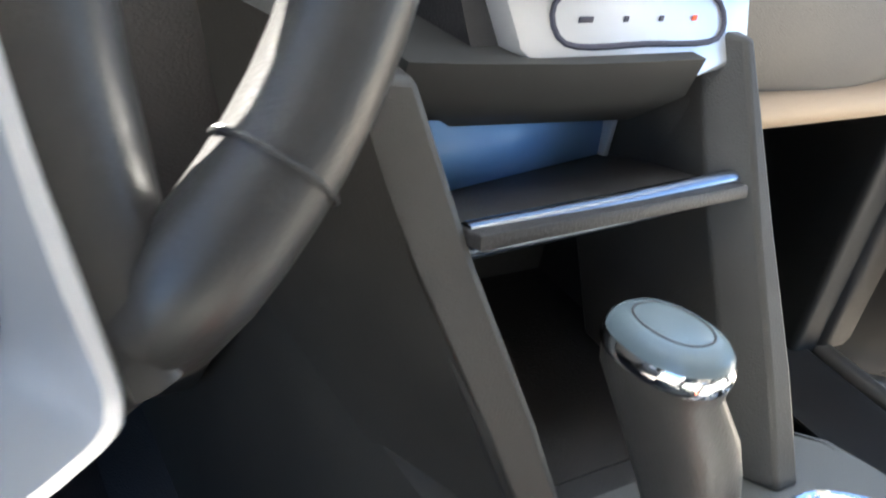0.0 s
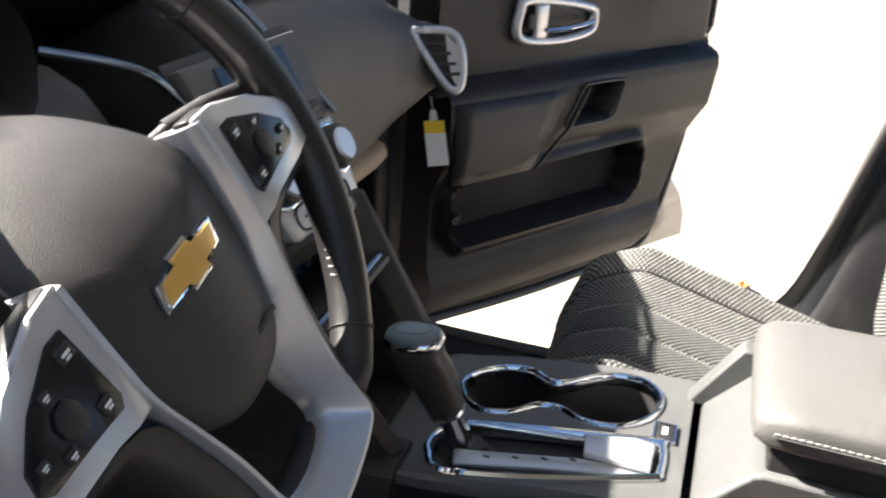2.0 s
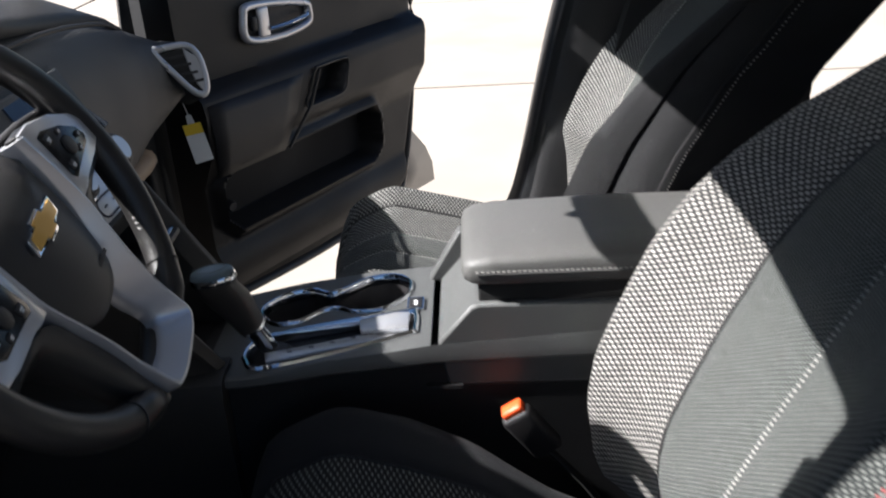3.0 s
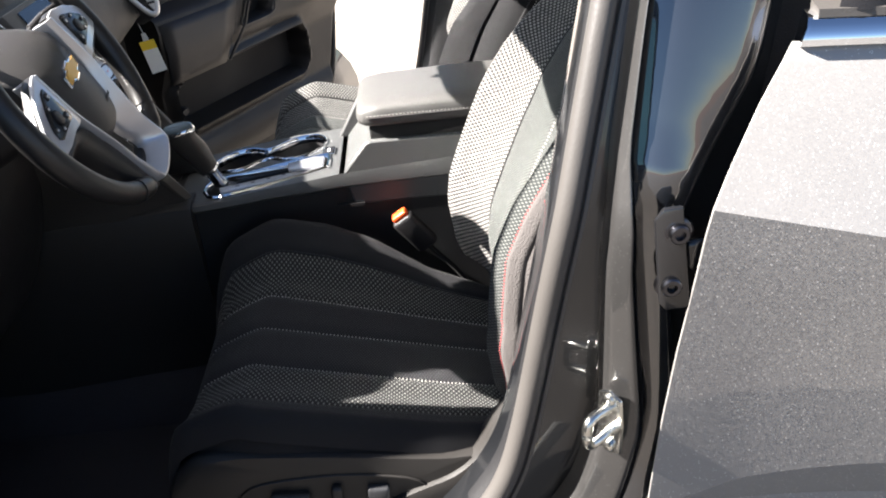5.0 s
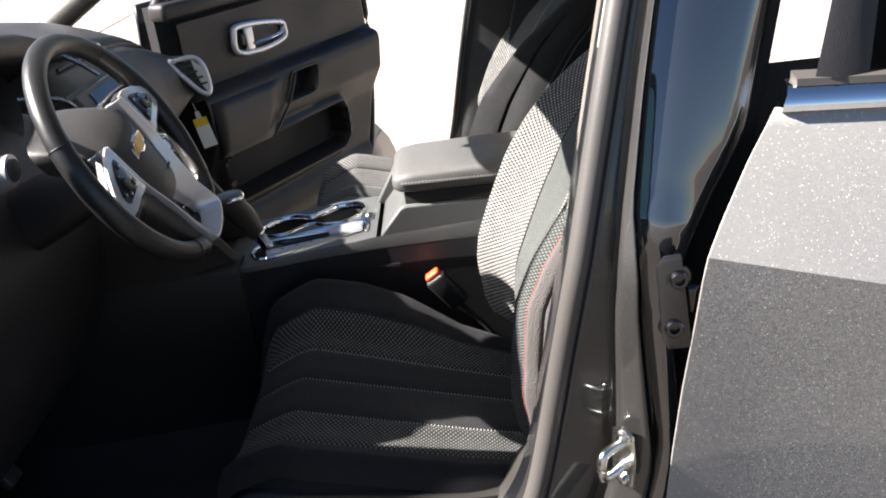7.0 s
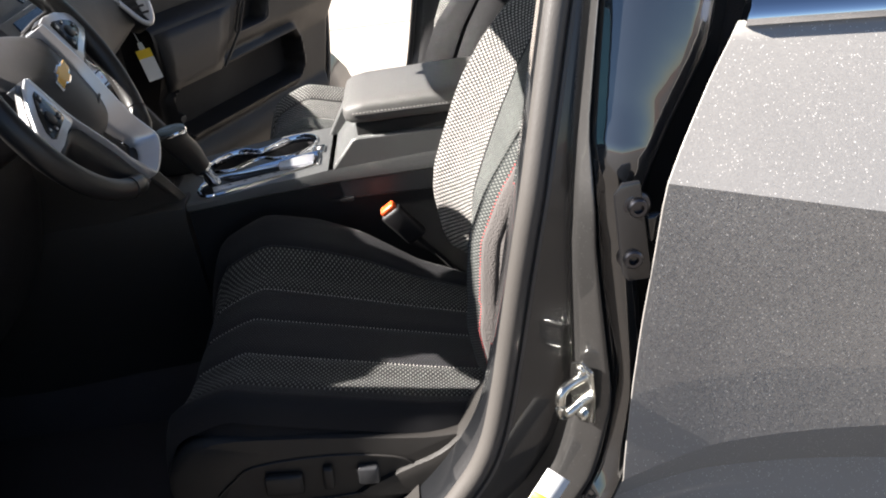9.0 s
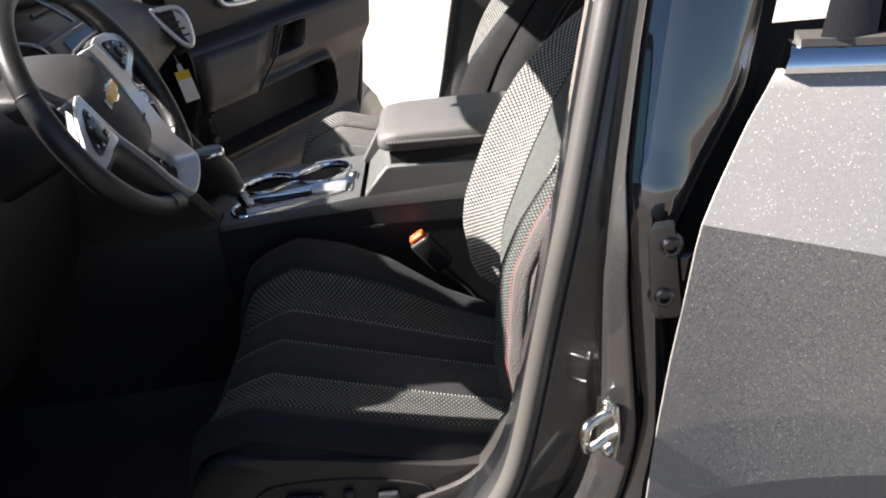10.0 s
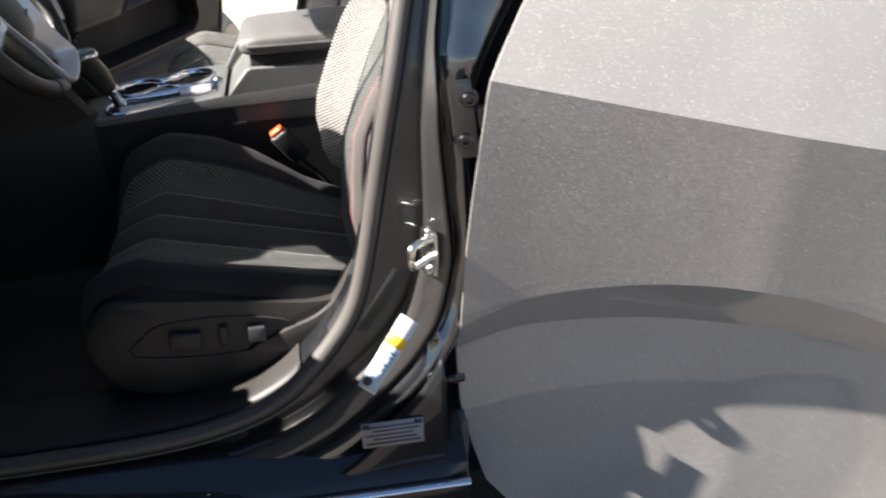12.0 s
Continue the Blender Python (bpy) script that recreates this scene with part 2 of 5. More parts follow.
def ring(c, u, v, a, b, n=24, power=2.0):
    """A ring about c, half widths a along u and b along v; power over 2 makes it squarer."""
    c, u, v = Vector(c), Vector(u), Vector(v)
    out = []
    for i in range(n):
        w = 2 * math.pi * i / n
        x, y = math.cos(w), math.sin(w)
        out.append(c + u * (a * math.copysign(abs(x) ** (2 / power), x)) + v * (b * math.copysign(abs(y) ** (2 / power), y)))
    return out


def tube(path, r, n=12, end=False, bm=None, flat=1.0, up=(0, 0, 1)):
    """A round bar along a path; r: a radius, or one for each point; flat: its height over its width."""
    path = [Vector(p) for p in path]
    k = len(path)
    rings = []
    for i, p in enumerate(path):
        a, b = (path[(i - 1) % k], path[(i + 1) % k]) if end else (path[max(i - 1, 0)], path[min(i + 1, k - 1)])
        t = (b - a).normalized()
        u = t.cross(Vector(up))
        u = (u if u.length > 1e-4 else t.cross(Vector((1, 0, 0)))).normalized()
        v = u.cross(t)
        rad = r[i] if isinstance(r, (list, tuple)) else r
        rings.append(ring(p, u, v, rad, rad * flat, n))
    return loft(rings, bm=bm, end=end)


def slab(outline, origin, u, v, thick, bm=None, r=0.0):
    """A plate: an outline in (u, v) about origin, thick along u x v."""
    own = bmesh.new()
    o, u, v = Vector(origin), Vector(u).normalized(), Vector(v).normalized()
    w = u.cross(v).normalized()
    low = [own.verts.new(o + u * a + v * b) for a, b in outline]
    high = [own.verts.new(o + u * a + v * b + w * thick) for a, b in outline]
    own.faces.new(low[::-1])
    own.faces.new(high)
    for i in range(len(low)):
        j = (i + 1) % len(low)
        own.faces.new((low[i], low[j], high[j], high[i]))
    if r:
        bmesh.ops.bevel(own, geom=own.edges[:], offset=r, segments=2, affect="EDGES", profile=0.5)
    if bm is None:
        return own
    me = bpy.data.meshes.new("tmp")
    own.to_mesh(me)
    own.free()
    bm.from_mesh(me)
    bpy.data.meshes.remove(me)
    return bm


def smooth_path(points, n=8, end=False):
    """Points on a soft curve through the given ones."""
    pts = [Vector(p) for p in points]
    k = len(pts)
    out = []
    for i in range(k if end else k - 1):
        p0, p1, p2, p3 = (pts[(i - 1) % k], pts[i], pts[(i + 1) % k], pts[(i + 2) % k]) if end else (pts[max(i - 1, 0)], pts[i], pts[i + 1], pts[min(i + 2, k - 1)])
        for j in range(n):
            t = j / n
            out.append(0.5 * (2 * p1 + (p2 - p0) * t + (2 * p0 - 5 * p1 + 4 * p2 - p3) * t * t + (3 * p1 - p0 - 3 * p2 + p3) * t**3))
    return out if end else out + [pts[-1]]


def lerp(a, b, t):
    return a + (b - a) * t


def table(x, rows):
    """Straight-line lookup in rows of (x, value)."""
    if x <= rows[0][0]:
        return rows[0][1]
    for (a, p), (b, q) in zip(rows, rows[1:]):
        if x <= b:
            return lerp(p, q, (x - a) / (b - a))
    return rows[-1][1]


def grid(fn, nu, nv, bm=None, uv=None):
    """A sheet of nu by nv faces; fn(u, v) gives a place for u and v from 0 to 1; uv scales its cloth pattern in metres."""
    bm = bm or bmesh.new()
    vs = [[bm.verts.new(fn(i / nu, j / nv)) for j in range(nv + 1)] for i in range(nu + 1)]
    layer = bm.loops.layers.uv.verify() if uv else None
    for i in range(nu):
        for j in range(nv):
            f = bm.faces.new((vs[i][j], vs[i + 1][j], vs[i + 1][j + 1], vs[i][j + 1]))
            if uv:
                for lp, (a, b) in zip(f.loops, ((i, j), (i + 1, j), (i + 1, j + 1), (i, j + 1))):
                    lp[layer].uv = (a / nu * uv[0], b / nv * uv[1])
    return bm


X, Y, Z = Vector((1, 0, 0)), Vector((0, 1, 0)), Vector((0, 0, 1))


# ---- ground ----
ground = part("ground", rbox((0, 0, -0.068), (600, 600, 0.1), 0), mat("joint_sand", (0.10, 0.066, 0.048), 0.95, grain=0.6, size=90), None)
tagged(ground, "pale concrete paving with brown sandy joints", "ground", kind="structure")


# ---- car body ----
body = root("car_body", (0, 0, 0), "dark metallic crossover body parked on concrete, front doors open", "car body")
# the door opening as (y, z), from the roof down the pillar and forward along the sill
OPENING = [(-0.292, 1.62), (-0.264, 1.52), (-0.231, 1.39), (-0.189, 1.216), (-0.147, 1.03), (-0.103, 0.82), (-0.075, 0.73), (-0.034, 0.665), (0.018, 0.605), (0.056, 0.570), (0.125, 0.534), (0.25, 0.505), (0.45, 0.494), (0.75, 0.494), (1.0, 0.512)]


# the passenger side's pillar stands a little further forward
OPENING_RIGHT = [(y + 0.074 * min(max((z - 0.52) / 0.12, 0), 1), z) for y, z in OPENING]


def edge_of(side):
    return OPENING if side < 0 else OPENING_RIGHT


def opening_path(points, n=5):
    path = smooth_path([(0, y, z) for y, z in points], n)
    outs = []
    for i in range(len(path)):
        t = (path[min(i + 1, len(path) - 1)] - path[max(i - 1, 0)]).normalized()
        outs.append(Vector((0, t.z, -t.y)))
    return list(zip(path, outs))


def sweep(section, points, side=-1, n=5):
    """A section of (distance outward from the opening, x) drawn along the opening."""
    return loft([[p + out * d + X * (side * (x - tumble(p.z))) for d, x in section] for p, out in opening_path(points, n)])


def tumble(z):
    """How far the upper body leans inward."""
    return 0.25 * max(z - 1.10, 0) ** 1.1


def rounded(section, k=3):
    """The same section with its corners cut softly."""
    out = []
    m = len(section)
    for i, p in enumerate(section):
        a, b = Vector(section[i - 1]), Vector(section[(i + 1) % m])
        p = Vector(p)
        ra, rb = p + (a - p) * 0.28, p + (b - p) * 0.28
        for j in range(k + 1):
            t = j / k
            q = ra * (1 - t) ** 2 + p * 2 * t * (1 - t) + rb * t * t
            out.append((q.x, q.y))
    return out


JAMB_SECTION = rounded([(-0.010, 0.66), (-0.006, 0.738), (0.006, 0.746), (0.100, 0.748), (0.112, 0.74), (0.116, 0.66)])
FLANGE_IN = [(0.50, 0.045), (0.62, 0.060), (0.75, 0.082), (0.85, 0.084), (0.94, 0.068), (1.05, 0.047), (1.18, 0.034), (1.30, 0.029), (1.40, 0.027)]
FLANGE_OUT = [(0.50, 0.086), (0.62, 0.116), (0.75, 0.138), (0.85, 0.134), (0.94, 0.108), (1.05, 0.077), (1.18, 0.048), (1.30, 0.038), (1.40, 0.033)]
FLANGE_SECTION = rounded([(0.0, 0.74), (0.06, 0.778), (0.2, 0.788), (0.78, 0.801), (0.92, 0.800), (1.0, 0.786), (0.98, 0.74)])


def flange(side):
    """The satin strip beside the seal, which widens down towards the sill."""
    rows = []
    for p, out in opening_path(edge_of(side), 8):
        a, b = table(p.z, FLANGE_IN), table(p.z, FLANGE_OUT)
        rows.append([p + out * lerp(a, b, d) + X * (side * (x - tumble(p.z) - 0.012 * min(max((p.z - 1.10) / 0.08, 0), 1))) for d, x in FLANGE_SECTION])
    return loft(rows)


def pillar_panel(side):
    """The outer face behind the flange: proud above the hinge, sunk below it, proud again along the sill."""
    rows = []
    for p, out in opening_path(edge_of(side), 8):
        sunk = 0.032 * min(max((1.155 - p.z) / 0.045, 0), 1) * min(max((p.z - 0.70) / 0.08, 0), 1)
        base = table(p.z, FLANGE_OUT) - 0.004
        far = max(lerp(0.118, 0.158, min(max((p.z - 1.15) / 0.12, 0), 1)) if p.z > 0.75 else lerp(0.150, 0.118, min(max((p.z - 0.62) / 0.13, 0), 1)), base + 0.045)
        near = [(base, 0.786), (base + 0.006, 0.796), (base + 0.012, 0.804), (lerp(base + 0.012, far, 0.4), 0.812), (lerp(base + 0.012, far, 0.8), 0.815), (far, 0.810), (far + 0.012, 0.79), (far + 0.012, 0.70), (base, 0.70)]
        row = [p + out * d + X * (side * (x - tumble(p.z) - (sunk if base + 0.008 < d else 0) - 0.024 * min(max((p.z - 1.10) / 0.08, 0), 1))) for d, x in near]
        rows.append(row)
    return loft(rows)


def sill_face(side):
    """The flat outer face under the curve of the sill, down to the rocker."""
    top = [p + out * 0.150 + X * (side * 0.839) for p, out in opening_path(edge_of(side), 6) if p.z < 0.74]
    rows = [[Vector((side * (0.839 + 0.006 * math.sin(math.pi * k / 6)), q.y, lerp(q.z, 0.40, k / 6))) for k in range(7)] for q in top]
    return loft(rows, loop=False, cap=False)
for side in (-1, 1):
    name = "left" if side < 0 else "right"
    door_edge = edge_of(side)
    split = (-0.2165, 1.33) if side < 0 else (-0.118, 1.235)
    above = 2 if side < 0 else 3
    inner = rounded([(0.150, 0.700), (0.020, 0.702), (-0.008, 0.712), (-0.007, 0.730), (-0.002, 0.744), (0.010, 0.744), (0.150, 0.72)]) if side < 0 else rounded([(0.150, 0.640), (0.020, 0.650), (-0.014, 0.690), (-0.016, 0.735), (-0.014, 0.764), (0.010, 0.764), (0.150, 0.66)])
    part("door_jamb", sweep(JAMB_SECTION, door_edge, side), JAMB, body, "black painted door jamb and sill")
    part("jamb_flange", flange(side), GRIT, body, "dark satin flecked jamb flange")
    part("pillar_panel", pillar_panel(side), GLOSS, body, "glossy black pillar panel", angle=60)
    part("pillar_core", sweep([(0.10, 0.60), (0.10, 0.742), (0.19, 0.742), (0.19, 0.60)], door_edge[:6], side), RECESS, body, "black gap behind the pillar panel")
    part("sill_face", sill_face(side), JAMB, body, solid=0.006)
    strip = part("weatherstrip", sweep([(-0.002 + 0.0145 * math.cos(a), 0.768 + 0.0155 * math.sin(a)) for a in [k * math.pi / 6 for k in range(12)]], door_edge, side), RUBBER, body, "black rubber door seal")
    part("seal_lip", sweep([(0.008, 0.770), (0.012, 0.780), (0.016, 0.780), (0.018, 0.768)], door_edge, side), RUBBER, strip)
    part("pillar_trim", sweep(inner, door_edge[3:8], side), PILLAR, body, "dark plastic inner pillar trim")
    part("upper_pillar_trim", sweep(inner, [split] + door_edge[3:4], side), PILLAR, body, "dark upper pillar trim")
    part("roof_pillar_trim", sweep(inner, door_edge[:above] + [split], side), mat("pale_trim_" + name, (0.38, 0.38, 0.37), 0.6, grain=0.2, size=500), body, "pale grey upper pillar trim")
    part("sill_scuff_plate", sweep(rounded([(-0.012, 0.60), (-0.012, 0.735), (-0.003, 0.744), (0.0, 0.735), (0.0, 0.60)]), door_edge[8:], side), PLASTIC, body)
    part("rocker_panel", loft([[Vector((side * min(x, table(y, [(-0.46, 0.70), (-0.33, 0.70), (-0.30, 0.70), (-0.27, 0.72), (-0.245, 0.862), (-0.2, 0.872)])), y, z)) for x, z in [(0.70, 0.50), (0.80, 0.46), (0.85, 0.44), (0.872, 0.40), (0.868, 0.33), (0.83, 0.28), (0.70, 0.27)]] for y in (-1.3, -0.46, -0.33, -0.30, -0.27, -0.245, -0.2, 0.6, 1.1)]), JAMB, body)
    part("rocker_strip", tube([(side * 0.874, -0.245, 0.418), (side * 0.876, 0.3, 0.420), (side * 0.874, 1.0, 0.422)], 0.009, flat=0.7), CHROME, body, "bright metal rocker strip")
    part("roof_rail", tube(smooth_path([(side * 0.68, -2.1, 1.56), (side * 0.655, -0.8, 1.64), (side * 0.645, 0.0, 1.65), (side * 0.635, 0.42, 1.60), (side * 0.685, 0.80, 1.39), (side * 0.77, 1.25, 1.13)], 5), 0.036), PAINT, body)
    part("windshield_pillar_trim", tube(smooth_path([(side * 0.61, 0.45, 1.56), (side * 0.66, 0.80, 1.37), (side * 0.74, 1.22, 1.12)], 5), 0.032), PLASTIC, body)
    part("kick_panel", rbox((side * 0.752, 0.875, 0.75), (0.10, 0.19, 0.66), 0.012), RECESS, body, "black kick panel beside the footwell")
    part("hinge_pillar", rbox((side * 0.792, 0.85, 0.80), (0.08, 0.16, 0.62), 0.02), PILLAR, body)
    part("front_fender", loft([[Vector((side * x, y, z)) for x, z in [(0.74, 1.10), (0.83, 1.06), (0.875, 0.9), (0.885, 0.6), (0.86, 0.36), (0.72, 0.34)]] for y in (0.87, 1.3, 2.0, 2.25)]), PAINT, body)
part("floor", grid(lambda u, v: Vector((lerp(-0.715, 0.715, u), lerp(1.3, -2.1, v), 0.40 + 0.16 * max(0.0, 1 - abs(u - 0.5) / 0.12) ** 0.5)), 24, 6), CARPET, body, "dark carpeted floor", solid=0.03)
part("roof", grid(lambda u, v: Vector((lerp(-0.66, 0.66, u), lerp(0.41, -2.2, v), 1.60 + 0.06 * math.sin(math.pi * u) + 0.03 * math.sin(math.pi * v))), 10, 10), PAINT, body, solid=0.03)
part("headliner", grid(lambda u, v: Vector((lerp(-0.63, 0.63, u), lerp(0.38, -2.15, v), 1.565 + 0.05 * math.sin(math.pi * u) + 0.02 * math.sin(math.pi * v))), 10, 10), mat("pale_headliner", (0.42, 0.41, 0.39), 0.9, grain=0.4, size=400), body, solid=0.01)
part("firewall", rbox((0, 1.3, 0.75), (1.56, 0.04, 0.75), 0.01), SOFT, body)
part("hood", grid(lambda u, v: Vector((lerp(-0.78, 0.78, u), lerp(1.40, 2.25, v), 1.185 - 0.20 * v * v + 0.03 * math.sin(math.pi * u))), 10, 6), PAINT, body, solid=0.02)
part("front_bumper", rbox((0, 2.22, 0.62), (1.7, 0.2, 0.75), 0.08), PAINT, body)
part("windshield", grid(lambda u, v: Vector((lerp(-0.62 - 0.12 * v, 0.62 + 0.12 * v, u), lerp(0.40, 1.40, v) + 0.05 * math.sin(math.pi * u), lerp(1.60, 1.20, v))), 8, 6), WINDOW, body, "clear windshield glass", solid=0.005).visible_shadow = False
mirror = part("rear_view_mirror", rbox((-0.03, 0.43, 1.455), (0.235, 0.03, 0.065), 0.014, pose(0, 0, 0, 8, 0, 4)), SOFT, body, "black rear view mirror")
part("mirror_stem", tube([(-0.03, 0.44, 1.46), (-0.01, 0.52, 1.51), (0.0, 0.56, 1.525)], 0.012), SOFT, mirror)
part("right_rear_frame", loft([[Vector((x, y, z)) for x, y in ((0.80 - d, -0.34 - e), (0.82 - d, -0.34 - e), (0.82 - d, -0.64 - 0.5 * e), (0.80 - d, -0.64 - 0.5 * e))] for z, d, e in ((0.85, 0.0, 0.0), (1.15, 0.01, 0.02), (1.58, 0.12, 0.12))]), RECESS, body, "dark rear door frame")
part("tailgate", rbox((0, -2.15, 0.95), (1.5, 0.04, 1.2), 0.01), PAINT, body)
part("rear_seat_back", rbox((0, -1.25, 0.95), (1.36, 0.16, 0.75), 0.05, pose(0, 0, 0, -14)), CLOTH, body)
part("right_rear_side", grid(lambda u, v: Vector((0.86 - 0.1 * max(v - 0.6, 0) / 0.4, lerp(-0.32, -2.15, u), lerp(0.36, 0.90, v))), 8, 8), PAINT, body, solid=0.03)
part("left_rear_side", grid(lambda u, v: Vector((-0.84 + 0.1 * max(v - 0.6, 0) / 0.4, lerp(-1.27, -2.15, u), lerp(0.36, 1.25, v))), 8, 8), PAINT, body, solid=0.03)
# hinges of the rear door on the pillar
for y, z, tall in ((-0.264, 1.063, 0.118), (-0.205, 0.592, 0.05)):
    hinge = part("hinge_plate", slab([(-0.012, -tall / 2), (0.014, -tall / 2), (0.020, -tall * 0.42), (0.018, tall * 0.40), (0.008, tall / 2), (-0.012, tall / 2)], (-0.812, y, z), Vector((0.10, 1, -0.09)), Vector((0.05, 0.09, 1)), -0.007, r=0.002), BLACKM, body, "black bolted door hinge")
    part("hinge_arm", rbox((-0.808, y - 0.030, z), (0.012, 0.034, tall * 0.30), 0.005, pose(0, 0, 0, -5)), BLACKM, hinge)
    for dz in ((0.031, -0.031) if tall > 0.1 else (0.0,)):
        c = Vector((-0.811, y + 0.001 - dz * 0.1, z + dz))
        part("washer", loft([ring(c - X * h, Y, Z, r, r, 24) for h, r in [(0, 0.0165), (0.0045, 0.0160), (0.006, 0.0138), (0.0062, 0.010)]]), ZINC, hinge)
        part("bolt", loft([ring(c - X * h, Y, Z, r, r, 20) for h, r in [(0.004, 0.0112), (0.0115, 0.0110), (0.0132, 0.0092), (0.0132, 0.0058), (0.0085, 0.0054)]]), ZINC, hinge)
# ---- door striker ----
striker = root("door_striker", (-0.80, -0.2, 0.845), "bright zinc door striker bolted to the pillar", "striker")
SN = Vector((-0.62, 0.78, 0)).normalized()
SU = Vector((0.78, 0.62, 0)).normalized()
part("plate", slab([(-0.016, -0.042), (0.0, -0.048), (0.016, -0.042), (0.018, 0.0), (0.016, 0.036), (0.0, 0.044), (-0.016, 0.036), (-0.018, 0.0)], Vector((-0.800, -0.203, 0.845)), SU, Z, -0.005, r=0.0015), STEEL, striker)
S0 = Vector((-0.800, -0.203, 0.845))
part("loop", tube(smooth_path([S0 + Z * 0.020, S0 + Z * 0.022 + SN * 0.03, S0 + Z * 0.016 + SN * 0.042, S0 - Z * 0.010 + SN * 0.042, S0 - Z * 0.016 + SN * 0.03, S0 - Z * 0.014], 5), 0.0062), STEEL, striker)
for dz in (0.032, -0.036):
    part("screw", loft([ring(S0 + Z * dz + SN * h, SU, Z, r, r, 14) for h, r in [(0.004, 0.008), (0.008, 0.0075), (0.010, 0.005)]]), STEEL, striker)

# ---- stickers on the pillar ----
airbag_sticker = root("warning_sticker", (-0.835, -0.15, 0.69), "white and yellow warning sticker on the black door jamb", "sticker")
KT, KB = Vector((-0.820, -0.163, 0.735)), Vector((-0.832, -0.082, 0.612))
KD = (KB - KT).normalized()
KU = (Vector((-0.93, 0.30, 0.2)).cross(KD)).normalized()
KU = KU if KU.y > 0 else -KU
KN = KU.cross(KD)
KN = KN if KN.x < 0 else -KN
KL = (KB - KT).length


def sticker(a0, a1, b0, b1, lift=0.0):
    o = KT + KN * (0.004 + lift)
    pts = [o + KD * a + KU * b for a, b in ((a0, b0), (a1, b0), (a1, b1), (a0, b1))]
    bm = bmesh.new()
    bm.faces.new([bm.verts.new(p) for p in pts])
    return bm


part("paper", sticker(0, KL, -0.016, 0.016), WHITE, airbag_sticker, solid=0.0006)
part("yellow_band", sticker(0.036, 0.056, -0.0155, 0.0155, 0.0008), YELLOW, airbag_sticker, solid=0.0004)
part("text_block", sticker(0.062, KL - 0.004, -0.0145, 0.0145, 0.0008), BLUEPRINT, airbag_sticker, solid=0.0004)
part("round_mark", loft([ring(KT + KN * (0.0055 + h) + KD * (KL - 0.016) + KU * 0.006, KU, KD, 0.008, 0.008, 16) for h in (0, 0.0006)]), INK, airbag_sticker)
for k in range(6):
    part("text_bar", sticker(0.066 + k * 0.008, 0.069 + k * 0.008, -0.011, 0.011 - 0.006 * (k % 3), 0.0014), mat("grey_print", (0.25, 0.28, 0.33), 0.6), airbag_sticker, solid=0.0003)
tire_label = root("tire_label", (-0.86, -0.15, 0.57), "grey paper data label with fine print on the black pillar", "label")


def label_face(y0, y1, z0, z1, lift=0.0):
    bm = bmesh.new()
    bm.faces.new([bm.verts.new((-0.849 - lift, y + 0.032, z * 1.1 - 0.100)) for y, z in ((y0, z0), (y1, z0), (y1, z1), (y0, z1))])
    return bm


part("paper", label_face(-0.098, -0.203, 0.545, 0.593), mat("grey_paper", (0.30, 0.29, 0.30), 0.55, vary=0.05), tire_label, solid=0.0008)
for k in range(5):
    part("text_bar", label_face(-0.104 - 0.012 * (k % 2), -0.197 + 0.006 * (k % 3), 0.551 + 0.008 * k, 0.554 + 0.008 * k, 0.001), INK, tire_label, solid=0.0003)
part("table_box", label_face(-0.1, -0.112, 0.583, 0.591, 0.001), INK, tire_label, solid=0.0003)
part("table_box", label_face(-0.188, -0.201, 0.583, 0.591, 0.001), INK, tire_label, solid=0.0003)

# ---- rear door ----
rear_door = root("rear_door", (-0.85, -0.8, 0.4), "closed rear door in dark grey metallic paint", "car door")
FRONT_EDGE = [(0.24, -0.345), (0.313, -0.292), (0.40, -0.268), (0.49, -0.250), (0.62, -0.246), (0.705, -0.247), (0.772, -0.252), (0.844, -0.258), (0.943, -0.269), (1.034, -0.282), (1.12, -0.293), (1.155, -0.314), (1.215, -0.353), (1.25, -0.379), (1.29, -0.405)]
REAR = -1.26


def crease_z(y):
    s = (-0.32 - y)
    return 1.116 - 0.28 * s + 0.03 * s * s


def arc_z(y):
    return 0.741 - 0.47 * (y + 0.47) ** 2 - 0.22 * max(y + 0.36, 0)


def door_skin_x(y, k, w):
    """x of the skin at y; k: 0 scallop, 1 flank, 2 shoulder; w: 0 to 1 upward within it."""
    s = min(max((-0.27 - y) / 0.5, 0), 1)
    out = -0.830 - 0.014 * s * s
    if k == 2:
        return out + (-0.758 - out) * w
    if k == 1:
        return out + 0.028 * (1 - w)
    low = out + 0.028
    w = w * 1.36 - 0.36
    cut = min((1 - w) / 0.26, 1)
    return low + 0.060 * cut - 0.024 * max(0.0, (0.74 - w) / 0.74)


def door_row(y0):
    """One upright row of places down the skin, from the belt to the bottom edge."""
    out = []
    for k, n in ((2, 9), (1, 14), (0, 32)):
        for i in range(n + 1):
            if i == 0 and k != 2:
                continue
            w = 1 - i / n
            y = y0
            for _ in range(4):
                c, a = crease_z(y), arc_z(y)
                z = lerp(c, 1.262 - 0.06 * (-0.4 - y), w) if k == 2 else lerp(a, c, w) if k == 1 else lerp(0.24 - 0.14 * min(max((-0.3 - y) / 0.6, 0), 1), a, w)
                t = (y0 - REAR) / (-0.258 - REAR)
                y = lerp(REAR, table(z, FRONT_EDGE), t)
            out.append(Vector((door_skin_x(y, k, w), y, z)))
    return out


